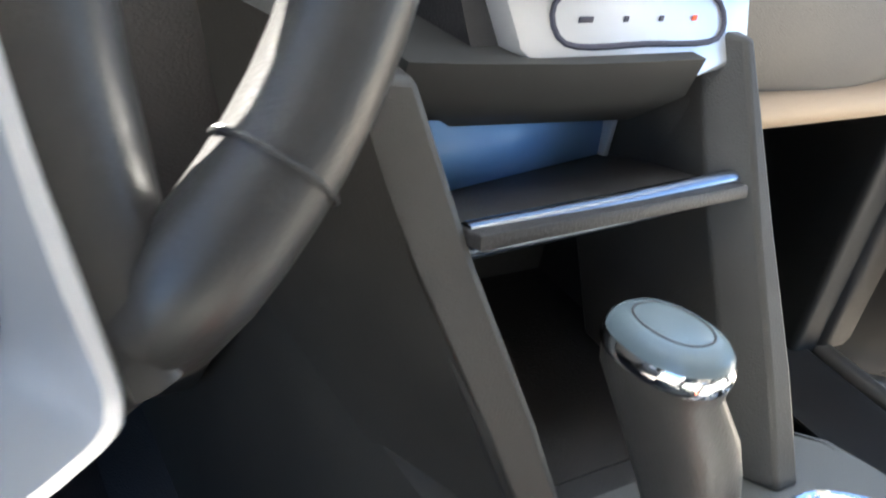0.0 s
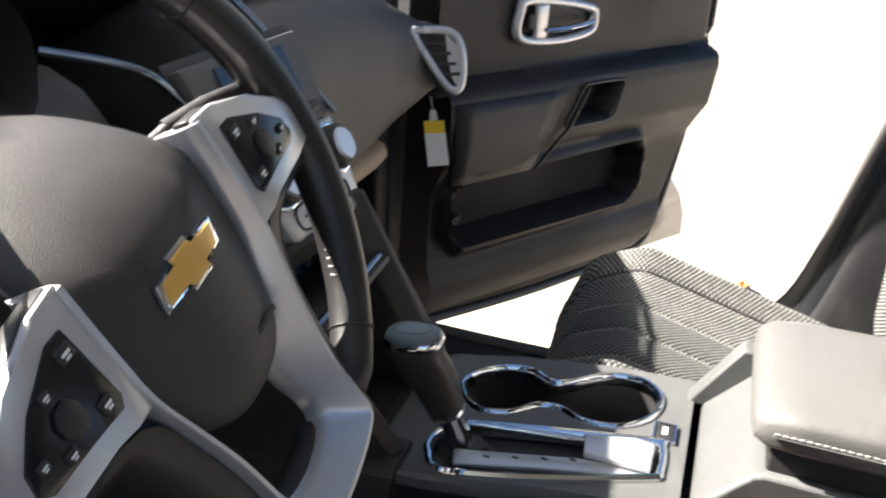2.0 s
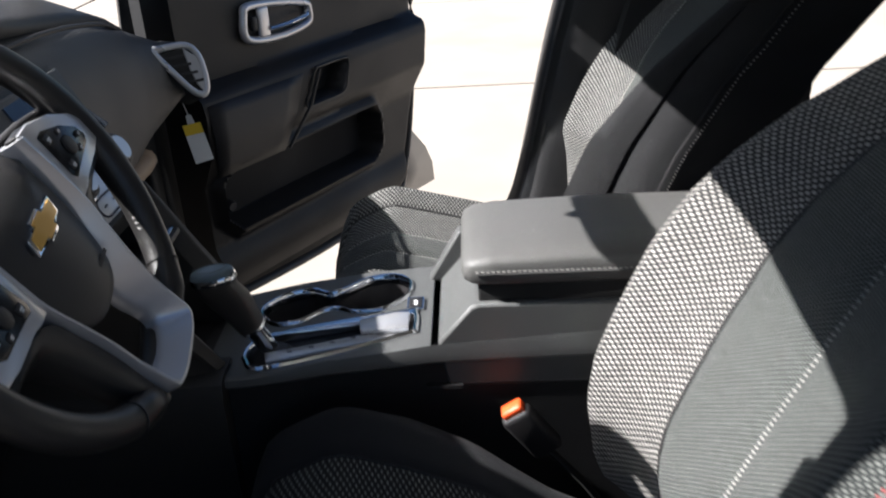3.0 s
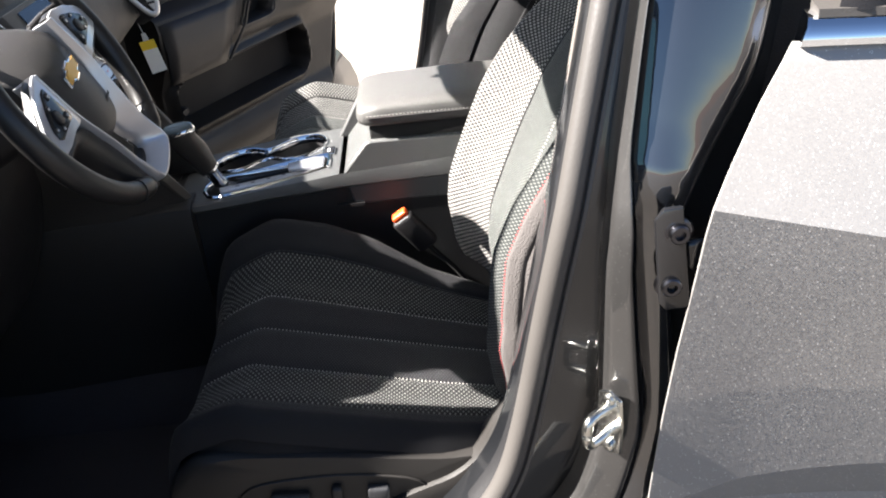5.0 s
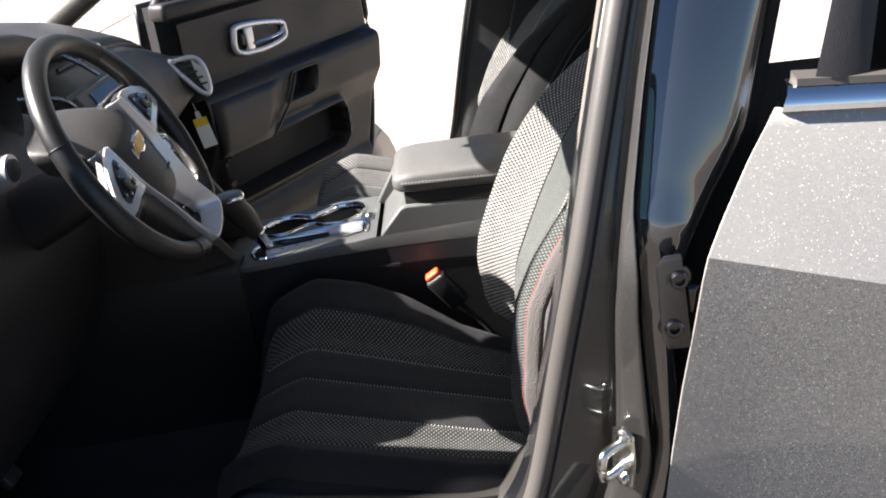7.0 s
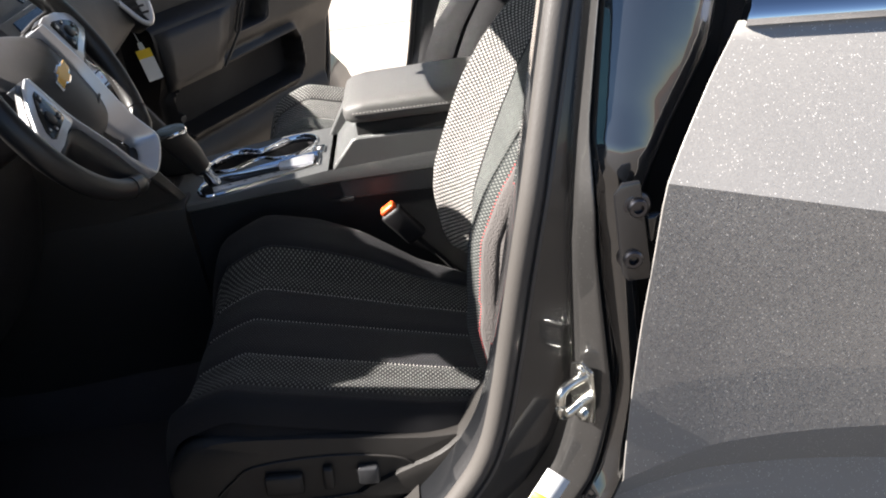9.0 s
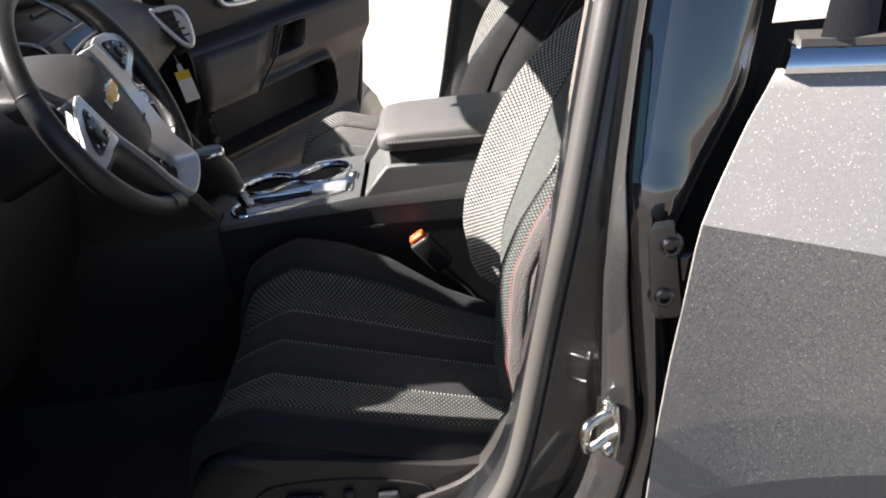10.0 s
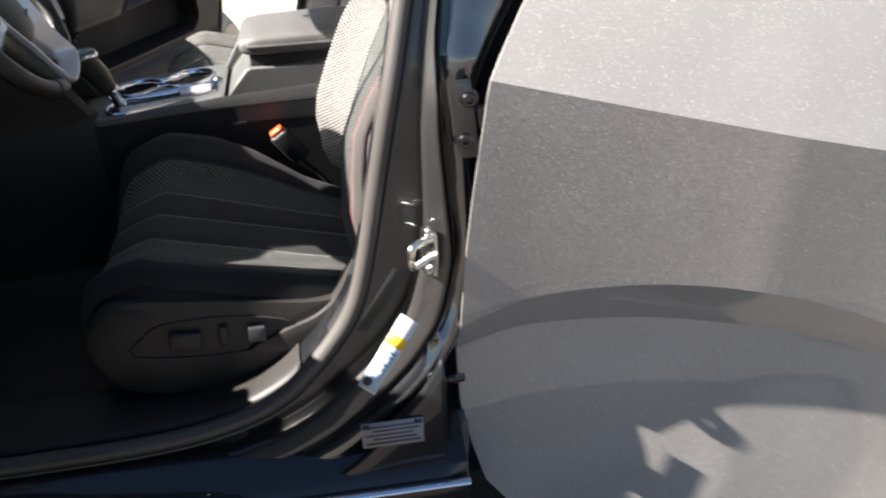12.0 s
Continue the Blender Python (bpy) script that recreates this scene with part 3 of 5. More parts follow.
part("outer_panel", loft([door_row(y) for y in [-0.258, -0.2594] + [lerp(-0.258, REAR, i / 40) for i in range(1, 41)]], loop=False, cap=False), PAINT, rear_door, solid=0.0014, angle=14)
part("belt_molding", loft([[Vector((x, y + e, z - 0.06 * (-0.4 - y))) for x, z, e in [(-0.746, 1.254, 0), (-0.764, 1.258, 0), (-0.769, 1.266, 0), (-0.767, 1.277, -0.004), (-0.757, 1.286, -0.008), (-0.740, 1.288, -0.010)]] for y in (-0.393, -0.398, -0.7, -1.0, REAR)]), CHROME, rear_door, "chrome belt molding")
part("belt_rubber", loft([[Vector((x, y, z - 0.06 * (-0.4 - y))) for x, z in [(-0.760, 1.285), (-0.759, 1.293), (-0.739, 1.298), (-0.739, 1.287)]] for y in (-0.410, -0.7, -1.0, REAR)]), RUBBER, rear_door)
part("window", grid(lambda u, v: Vector((lerp(-0.745, -0.660, v), lerp(-0.482 - 0.05 * v, -1.2, u), lerp(1.29, 1.6, v) - 0.05 * u)), 4, 4), TINT, rear_door, "dark tinted glass", solid=0.005)
part("pillar_applique", loft([[Vector((x, y, z)) for x, y in ((lerp(-0.757, -0.672, w), lerp(-0.430, -0.520, w)), (lerp(-0.761, -0.677, w), lerp(-0.458, -0.532, w)), (lerp(-0.751, -0.667, w), lerp(-0.492, -0.545, w)), (lerp(-0.729, -0.650, w), lerp(-0.476, -0.54, w)))] for w, z in ((0, 1.288), (0.5, 1.46), (1, 1.62))]), SOFT, rear_door, "black pillar cover")

# ---- front doors, open ----
def front_door(side):
    hinge = Vector((side * 0.80, 0.735, 0.0))
    dd = Vector((side * 0.848, -0.53, 0)).normalized()
    dn = Vector((side * -0.53, -0.848, 0)).normalized()

    def on(a, h, z):
        """A place on the open door: a along it, h out of its inner face, z up."""
        return hinge + dd * a + dn * h + Z * z

    d = root("passenger_door" if side > 0 else "driver_door", hinge + Z * 0.4, "open front door with a dark grey plastic inner panel", "car door")
    edge = [(0.42, 0.86), (0.50, 0.90), (0.66, 0.915), (0.8, 0.93), (1.0, 0.945), (1.2, 0.93), (1.26, 0.90)]
    skin = [(0.40, 1.11), (0.48, 1.12), (0.55, 1.08), (0.63, 1.0), (0.70, 0.94)] + edge[3:] if side > 0 else edge
    part("outer_panel", grid(lambda u, v: on(u * table(lerp(0.40, 1.26, v), skin), -0.10 - 0.05 * math.sin(math.pi * v * 0.9), lerp(0.40, 1.26, v)), 8, 14), PAINT if side < 0 else JAMB, d, solid=0.012)
    part("door_frame", loft([[on(a, h, z) for a, h in ((0.0, -0.09), (0.0, -0.055), (table(z, edge) - 0.05, -0.055), (table(z, edge) - 0.02, -0.06), (table(z, edge) - 0.004, -0.085), (table(z, edge) - 0.004, -0.10))] for z in (0.42, 0.5, 0.7, 0.95, 1.2, 1.25)]), PILLAR, d, "black inner door shell")
    inner = [(0.50, 0.74), (0.56, 0.80), (0.66, 0.84), (0.8, 0.885), (0.98, 0.915), (1.2, 0.90)]

    def relief(a, z):
        h = 0.012
        ridge = 1.005 + 0.015 * a
        # arm rest: a shelf that stands out below its ridge
        if z < ridge:
            h += 0.045 * min((ridge - z) / 0.02, 1) * max(0.0, 1 - max(ridge - 0.14 - z, 0) / 0.09)
            h += 0.012 * min((ridge - z) / 0.05, 1)
        # map pocket
        da, dz = abs(a - 0.36) - 0.30, abs(z - (0.728 + 0.01 * a)) - 0.078
        q = max(da, dz, (da + dz + 0.035))
        if q < 0.03:
            h += 0.026 * min(max((0.03 - q) / 0.02, 0), 1)
        if q < 0:
            h -= 0.075 * min(-q / 0.018, 1)
        # lower roll
        if z < 0.62:
            h += 0.02 * math.sin(min((0.62 - z) / 0.12, 1) * math.pi)
        # pull cup
        ca, cz = abs(a - 0.43 - 0.5 * (z - 0.93)) - 0.070, abs(z - 0.93) - 0.040
        c = max(ca, cz)
        if c < 0:
            h -= 0.06 * min(-c / 0.012, 1)
        fall = min(1.0, max(0.0, (table(z, inner) - a) / 0.03))
        return h * fall + (1 - fall) * -0.02

    def panel(u, v):
        z = lerp(0.50, 1.2, v)
        a = lerp(0.02, table(z, inner), u)
        return on(a, relief(a, z), z)

    part("inner_panel", grid(panel, 96, 84), DOOR, d, "dark grey moulded inner panel", angle=60)
    part("insert", grid(lambda u, v: on(lerp(0.03, lerp(0.25, 0.345, v), u), 0.074 - 0.02 * abs(v - 0.5), lerp(0.805, 0.970, v)), 6, 6), SOFT, d, solid=0.008)
    # Near-black sheets stand for the shade inside the map pocket and pull cup.
    part("pocket_shade", grid(lambda u, v: on(lerp(0.085, 0.635, u), -0.018, lerp(0.665, 0.80, v)), 8, 4), mat("pocket_shade_black", (0.014, 0.012, 0.011), 0.8), d)
    part("cup_shade", grid(lambda u, v: on(lerp(0.365, 0.490, u) + 0.02 * v, 0.020, lerp(0.895, 0.965, v)), 6, 4), mat("cup_shade_black", (0.006, 0.006, 0.006), 0.8), d)
    part("cup_edge", tube([on(0.255, 0.078, 0.81), on(0.345, 0.080, 0.890), on(0.392, 0.080, 0.972)], 0.0045), DOOR, d)
    bars = [on(0.02, -0.05, 1.24), on(0.22, -0.09, 1.44), on(0.42, -0.12, 1.58), on(0.65, -0.125, 1.61), on(0.84, -0.115, 1.58), on(0.90, -0.06, 1.24)]
    frame_ = part("window_frame", tube(smooth_path(bars, 6), 0.026), JAMB, d)
    part("window", grid(lambda u, v: on(lerp(lerp(0.05, 0.40, v), lerp(0.89, 0.84, v), u), -0.055 - 0.06 * v, lerp(1.25, 1.585, v)), 4, 4), PANE, frame_, "greenish side glass", solid=0.004)
    cup = part("pull_cup", tube([on(a, 0.068, z) for a, z in smooth_path_2d([(0.346, 0.888), (0.36, 0.92), (0.388, 0.968), (0.41, 0.974), (0.50, 0.974), (0.52, 0.966), (0.512, 0.93), (0.492, 0.89), (0.42, 0.884)])], 0.0035, end=True, up=dn), PLASTIC, d)
    bez = part("handle_bezel", tube([on(a, 0.022, z) for a, z in smooth_path_2d([(0.222, 1.075), (0.218, 1.13), (0.235, 1.148), (0.33, 1.142), (0.425, 1.125), (0.44, 1.105), (0.43, 1.075), (0.33, 1.062)])], 0.010, n=10, end=True, up=dn, flat=1.0), SILVER, d, "silver door handle surround")
    part("recess", slab([(a, z) for a, z in [(0.225, 1.07), (0.225, 1.14), (0.33, 1.137), (0.43, 1.12), (0.432, 1.08), (0.33, 1.066)]], on(0, 0.014, 0), dd, Z, -0.004 * side), SOFT, bez)
    part("divider", rbox(on(0.275, 0.026, 1.106), (0.035, 0.012, 0.07), 0.005, Matrix.Rotation(math.atan2(dd.y, dd.x), 4, "Z")), SILVER, bez)
    part("release_lever", tube(smooth_path([on(0.29, 0.03, 1.088), on(0.34, 0.042, 1.092), (on(0.40, 0.042, 1.098)), on(0.42, 0.03, 1.104)], 4), 0.009, flat=0.6), CHROME, bez, "chrome door release lever")
    part("lock_button", rbox(on(0.245, 0.026, 1.108), (0.016, 0.012, 0.034), 0.004, Matrix.Rotation(math.atan2(dd.y, dd.x), 4, "Z")), SOFT, bez)
    part("speaker_cap", loft([ring(on(0.115, h, 0.69), dd, Z, r, r * 0.8, 16) for h, r in ((-0.03, 0.022), (-0.01, 0.02), (0.0, 0.012))]), SOFT, d)
    part("door_seal", tube(smooth_path([on(0.0, 0.0, 0.47), on(0.4, 0.002, 0.455), on(0.74, 0.0, 0.475), on(0.83, -0.01, 0.55), on(0.885, -0.01, 0.75), on(0.92, -0.01, 1.0), on(0.91, -0.01, 1.22)], 5), 0.011), RUBBER, d)
    part("window_sill", rbox(on(0.45, -0.03, 1.235), (0.92, 0.07, 0.05), 0.015, Matrix.Rotation(math.atan2(dd.y, dd.x), 4, "Z")), SOFT, d)
    return d


def smooth_path_2d(points, n=5):
    return [(p.x, p.y) for p in smooth_path([(a, z, 0) for a, z in points], n, end=True)]


front_door(1)
front_door(-1)

# ---- dashboard ----
dash = root("dashboard", (0, 0.9, 0.6), "dark grey moulded dashboard with a silver centre panel", "dashboard")
TOP_Z = [(0.10, 1.235), (0.3, 1.235), (0.5, 1.215), (0.64, 1.18), (0.74, 1.13), (0.78, 1.09)]
LOW_Z = [(0.10, 0.90), (0.3, 0.90), (0.5, 0.885), (0.64, 0.915), (0.74, 0.985), (0.78, 1.0)]


def pad_ring(x):
    t, lo = table(x, TOP_Z), table(x, LOW_Z)
    m = (t + lo) / 2
    f = 0.02 * math.sin(math.pi * min(max((x - 0.1) / 0.6, 0), 1)) - 0.065 * min(max((0.73 - x) / 0.10, 0), 1)
    return [Vector((x, y, z)) for y, z in [(1.22, 1.10), (0.95, t - 0.005), (0.84, t + 0.01), (0.72 - f, t + 0.004), (0.675 - f, t - 0.03), (0.655 - f, m + 0.04), (0.658 - f, m - 0.03), (0.675 - f, lo + 0.05), (0.72 - f, lo + 0.01), (0.86, lo - 0.005), (1.0, lo - 0.01), (1.22, lo - 0.02)]]


part("passenger_pad", loft([pad_ring(x) for x in (0.105, 0.12, 0.2, 0.3, 0.4, 0.5, 0.58, 0.64, 0.70, 0.74, 0.77, 0.785)]), PANEL, dash, "grey grained dashboard pad", subsurf=1)
# Lid tinted tan: light bounced off the paving is put into its colour.
part("glove_box", loft([[Vector((x, y, z)) for y, z in [(0.76, 0.955), (0.725, 0.94), (0.718, 0.915), (0.735, 0.895), (0.80, 0.885), (1.1, 0.885), (1.1, 0.95)]] for x in (0.135, 0.15, 0.4, 0.60, 0.62)]), mat("bounce_tinted_vinyl", (0.30, 0.215, 0.14), 0.55, grain=0.3, size=450), dash, "glove box lid with warm bounce light put into its colour", subsurf=1)
part("top_seam", tube(smooth_path([(x, 0.775 - 0.02 * math.sin(math.pi * min(max((x - 0.1) / 0.6, 0), 1)), table(x, TOP_Z) + 0.0) for x in (0.12, 0.3, 0.45, 0.6, 0.7)], 4), 0.004), SOFT, dash)
part("top_deck", loft([[Vector((x, y, z)) for y, z in [(1.36, 1.16), (1.12, t + 0.01 + 1.1 * e), (0.96, t + 0.01 + e), (0.78, t + 0.02), (0.74, t), (1.25, 1.0)]] for x, t, e in ((-0.73, 1.235, -0.02), (-0.6, 1.295, -0.03), (-0.40, 1.325, -0.04), (-0.15, 1.345, -0.04), (0.04, 1.325, -0.01), (0.14, 1.275, 0.04), (0.3, 1.235, 0.07), (0.5, 1.215, 0.08), (0.70, 1.165, 0.08), (0.76, 1.11, 0.06))]), SOFT, dash, subsurf=1)
DRIVER = [(1.22, 1.08), (0.95, 1.2), (0.78, 1.235), (0.71, 1.22), (0.665, 1.15), (0.64, 1.06), (0.65, 0.96), (0.68, 0.84), (0.74, 0.72), (0.85, 0.62), (1.22, 0.6)]
part("driver_pad", loft([[Vector((x, y, z)) for y, z in DRIVER] for x in (-0.735, -0.725, -0.6, -0.4, -0.2, -0.155, -0.15)]), SOFT, dash, subsurf=1)
# vent with a silver surround
VC = Vector((0.708, 0.686, 1.072))
VN = Vector((-0.70, -0.68, 0.22)).normalized()
VU = Z.cross(VN).normalized()
VU = VU if VU.x > 0 else -VU
VV = VN.cross(VU)
VV = VV if VV.z > 0 else -VV


def on_vent(a, b, h=0.0):
    return VC + VU * a + VV * b + VN * h


vent = part("air_vent", tube([on_vent(a, b, 0.026) for a, b in smooth_path_2d([(-0.050, 0.046), (-0.034, 0.050), (0.020, 0.047), (0.042, 0.02), (0.044, -0.03), (0.034, -0.054), (0.012, -0.046), (-0.022, 0.0)])], 0.0070, n=10, end=True, up=VN, flat=0.8), SILVER, dash, "silver air vent surround")
part("vent_housing", loft([[on_vent(a * s, b * s, h) for a, b in smooth_path_2d([(-0.050, 0.046), (-0.034, 0.050), (0.020, 0.047), (0.042, 0.02), (0.044, -0.03), (0.034, -0.054), (0.012, -0.046), (-0.022, 0.0)])] for s, h in ((1.35, -0.07), (1.22, -0.02), (1.14, 0.016), (1.0, 0.022))], cap=False), PANEL, vent)
part("vent_box", slab([(-0.044, 0.040), (0.018, 0.042), (0.037, 0.015), (0.038, -0.045), (0.015, -0.040), (-0.018, 0.002)], on_vent(0, 0, 0.020), VU, VV, 0.004), RECESS, vent)
part("vent_wall", loft([[on_vent(a, b, h) for a, b in ((0.012, 0.044), (0.040, 0.018), (0.041, -0.034), (0.033, -0.050), (0.022, -0.030), (0.016, 0.0))] for h in (0.022, 0.027)]), SILVER, vent, "silver inner wall of the vent", bevel=0.002)
for k in range(4):
    part("vent_slat", rbox(on_vent(-0.010 + 0.010 * k, 0.028 - 0.018 * k, 0.0265), (0.042, 0.004, 0.006), 0.001, Matrix(((VU.x, VN.x, VV.x, 0), (VU.y, VN.y, VV.y, 0), (VU.z, VN.z, VV.z, 0), (0, 0, 0, 1)))), SOFT, vent)
# instrument cluster
part("cluster_hood", loft([ring((-0.375, y, z), X, Z, a, b, 28, 2.6) for y, z, a, b in ((0.92, 1.24, 0.13, 0.06), (0.80, 1.25, 0.152, 0.08), (0.72, 1.245, 0.158, 0.088), (0.70, 1.245, 0.15, 0.08), (0.72, 1.245, 0.145, 0.072), (0.80, 1.245, 0.14, 0.062))]), SOFT, dash)
for x in (-0.455, -0.290):
    g = part("gauge_ring", tube([(x + 0.070 * math.cos(w), (0.750 if x > -0.4 else 0.760) - 0.02 * math.sin(w), 1.245 + 0.070 * math.sin(w)) for w in [k * math.pi / 16 for k in range(32)]], 0.0045, end=True, up=Y), SOFT, dash, "gauge ring")
    part("dial", loft([ring((x, (0.770 if x > -0.4 else 0.78) - h, 1.245), X, Z, 0.067, 0.067, 28) for h in (0, 0.006)]), mat("dial_face", (0.015, 0.016, 0.02), 0.3), g)
# light switch left of the wheel
lsw = part("light_switch", loft([ring(Vector((-0.483, 0.617, 1.206)) + Vector((-0.3, -0.9, 0.3)).normalized() * h, X, Z, r, r, 24) for h, r in ((-0.06, 0.026), (0.0, 0.026), (0.008, 0.024), (0.008, 0.020))]), SILVER, dash, "silver rotary light switch")
part("switch_cap", loft([ring(Vector((-0.483, 0.617, 1.206)) + Vector((-0.3, -0.9, 0.3)).normalized() * h, X, Z, r, r, 24) for h, r in ((0.0, 0.018), (0.014, 0.016), (0.016, 0.012))]), PANEL, lsw)

# centre panel
SB, ST = Vector((0.002, 0.556, 1.050)), Vector((0.002, 0.659, 1.225))
SV = (ST - SB).normalized()
SNRM = X.cross(SV).normalized()
SNRM = SNRM if SNRM.y < 0 else -SNRM


def on_stack(a, b, h=0.0):
    return SB + X * a + SV * b + SNRM * h


part("stack_core", loft([[on_stack(a, b, h) for a, h in ((-w, -0.14), (-w, -0.006), (w, -0.006), (w, -0.14))] for b, w in ((-0.005, 0.092), (0.1, 0.105), (0.21, 0.118))]), SOFT, dash)
panel_ = part("control_panel", slab([(-0.066, 0.0), (-0.03, -0.006), (0.03, -0.006), (0.066, 0.0), (0.078, 0.012), (0.094, 0.085), (0.094, 0.10), (-0.094, 0.10), (-0.094, 0.085), (-0.078, 0.012)], on_stack(0, 0, 0.010), X, SV, -0.022, r=0.004), SILVER, dash, "silver climate control panel")
part("button_slot", tube([on_stack(a, b, 0.0105) for a, b in smooth_path_2d([(-0.052, 0.014), (-0.052, 0.036), (0.0, 0.037), (0.052, 0.036), (0.052, 0.014), (0.0, 0.0125)])], 0.0016, n=6, end=True, up=SNRM), INK, panel_)
for k, a in enumerate((-0.038, -0.012, 0.012, 0.036)):
    part("button_mark", rbox(on_stack(a, 0.025, 0.0108), (0.009 if k == 0 else 0.003, 0.001, 0.003), 0.0004), INK if k < 3 else ORANGE, panel_)
for a in (-0.062, 0.062):
    knob = part("climate_knob", loft([ring(on_stack(a, 0.068, h), X, SV, r, r, 24) for h, r in ((0.008, 0.026), (0.026, 0.024), (0.028, 0.021))]), SOFT, panel_)
    part("knob_ring", tube([on_stack(a + 0.0265 * math.cos(w), 0.068 + 0.0265 * math.sin(w), 0.012) for w in [k * math.pi / 12 for k in range(24)]], 0.004, end=True, up=SNRM), CHROME, knob)
    part("knob_cap", loft([ring(on_stack(a, 0.068, h), X, SV, r, r, 20) for h, r in ((0.027, 0.019), (0.031, 0.017))]), SILVER, knob)
radio = part("radio_panel", slab([(-0.10, 0.102), (0.10, 0.102), (0.112, 0.20), (-0.112, 0.20)], on_stack(0, 0, 0.006), X, SV, -0.016, r=0.003), PANEL, dash)
for k in range(6):
    part("button", rbox(on_stack(-0.065 + 0.026 * k, 0.118, 0.010), (0.022, 0.008, 0.012), 0.003, Matrix.Rotation(-math.atan2(0.107, 0.175), 4, "X")), SOFT, radio)
part("screen", slab([(-0.065, 0.135), (0.065, 0.135), (0.065, 0.19), (-0.065, 0.19)], on_stack(0, 0, 0.009), X, SV, -0.004), mat("dark_screen", (0.02, 0.03, 0.05), 0.08), radio)
part("radio_knob", loft([ring(on_stack(-0.088, 0.150, h), X, SV, r, r, 24) for h, r in ((0.004, 0.019), (0.022, 0.017), (0.024, 0.013))]), CHROME, radio, "chrome radio knob")

part("stack_trim", tube(smooth_path([on_stack(0.106, 0.10, 0.010), (0.104, 0.651, 1.190), (0.102, 0.704, 1.238), (0.100, 0.745, 1.268)], 4), 0.0045), DARKCHROME, dash, "dark chrome edge trim of the centre panel")
part("center_trim", tube(smooth_path([on_stack(-0.098, 0.06, 0.012), on_stack(-0.102, 0.13, 0.018), (-0.104, 0.648, 1.192), (-0.15, 0.662, 1.232), (-0.20, 0.72, 1.25)], 4), 0.0040), DARKCHROME, dash, "dark chrome edge trim of the centre panel")

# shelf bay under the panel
# Back wall near black: the bay's shade is put into its colour.
part("bay_back", slab([(-0.13, 0.42), (0.10, 0.42), (0.10, 1.06), (-0.13, 1.06)], (0, 0.66, 0), X, Z, -0.01), mat("bay_shade_black", (0.006, 0.006, 0.007), 0.7), dash)
bm = bmesh.new()
bm.faces.new([bm.verts.new(p) for p in ((-0.118, 0.560, 0.990), (0.041, 0.600, 0.969), (0.031, 0.602, 1.010), (-0.128, 0.560, 1.030))])
part("pocket_panel", bm, mat("pale_blue_film", (0.15, 0.31, 0.62), 0.3, vary=0.08), dash, "pale blue film on the pocket door", solid=0.004)
part("pocket_edge", rbox((0.037, 0.597, 0.990), (0.004, 0.010, 0.046), 0.001), SILVER, dash)
# Block in near-black that stands for the shadow under the control panel.
part("pocket_overhang", loft([[Vector((x, y, z)) for y, z in ((0.540 + 0.012 * (x / 0.13) ** 2, 1.062), (0.546 + 0.012 * (x / 0.13) ** 2, 1.038 + 0.004 * (x / 0.13) ** 2), (0.562 + 0.022 * (x + 0.13) / 0.2, 1.026 - 0.016 * (x + 0.13) / 0.16), (0.62, 1.010), (0.62, 1.06))] for x in (-0.135, -0.10, -0.05, 0.0, 0.035)]), mat("overhang_shade_black", (0.010, 0.010, 0.010), 0.6), dash)
part("pocket_wall", loft([[Vector((x, y, z)) for x, y in ((0.040, 0.600), (0.052, 0.550 + e), (0.066, 0.550 + e), (0.078, 0.62), (0.040, 0.62))] for z, e in ((0.955, 0.0), (1.030, 0.0), (1.062, 0.026))]), PLASTIC, dash)
shelf = part("shelf", slab([(-0.120, 0.502), (0.062, 0.512), (0.062, 0.612), (-0.128, 0.612)], (0, 0.011, 1.1285), X, Vector((0, 1, -0.27)), 0.008, r=0.002), SOFT, dash)
for dz, r in ((0.0075, 0.0052), (-0.0025, 0.0046)):
    part("shelf_trim", tube([(-0.119, 0.510, 0.992 + dz), (-0.02, 0.514, 0.9925 + dz), (0.062, 0.519, 0.9935 + dz)], r, flat=1.0), DARKCHROME, shelf, "dark chrome shelf trim")
part("right_trim", loft([[Vector((x, y, z)) for x, y in ((a, y0 + 0.022), (a, y0 + 0.16), (c, y0 + 0.16), (c, y0), (b, y0))] for a, b, c, y0, z in ((0.052, 0.067, 0.086, 0.420, 0.850), (0.050, 0.066, 0.083, 0.452, 0.91), (0.048, 0.066, 0.079, 0.494, 0.98), (0.053, 0.067, 0.074, 0.546, 1.070))]), PLASTIC, dash, "dark side trim of the bay", bevel=0.0025)
part("left_trim", loft([[Vector((x - d, y, z)) for d, y, z in ((0.0, y0, z0), (0.0, y0 + 0.14, z0), (w, y0 + 0.14, z0), (w, y0 + 0.012, z0))] for x, y0, z0, w in ((-0.074, 0.424, 0.855, 0.022), (-0.094, 0.457, 0.92, 0.026), (-0.118, 0.498, 0.989, 0.030), (-0.137, 0.540, 1.06, 0.034))]), PLASTIC, dash, "dark side trim of the bay", bevel=0.004)
part("left_flank", loft([[Vector((x, y, z)) for x, y, z in ((xa, ya, za), (xa - 0.03, ya + 0.10, za), (xa - 0.04, 0.72, za), (xa + 0.03, 0.72, za))] for xa, ya, za in ((-0.100, 0.45, 0.80), (-0.097, 0.438, 0.862), (-0.117, 0.468, 0.92), (-0.147, 0.505, 0.989), (-0.170, 0.545, 1.07))]), PLASTIC, dash, "dark grey side panel of the bay")
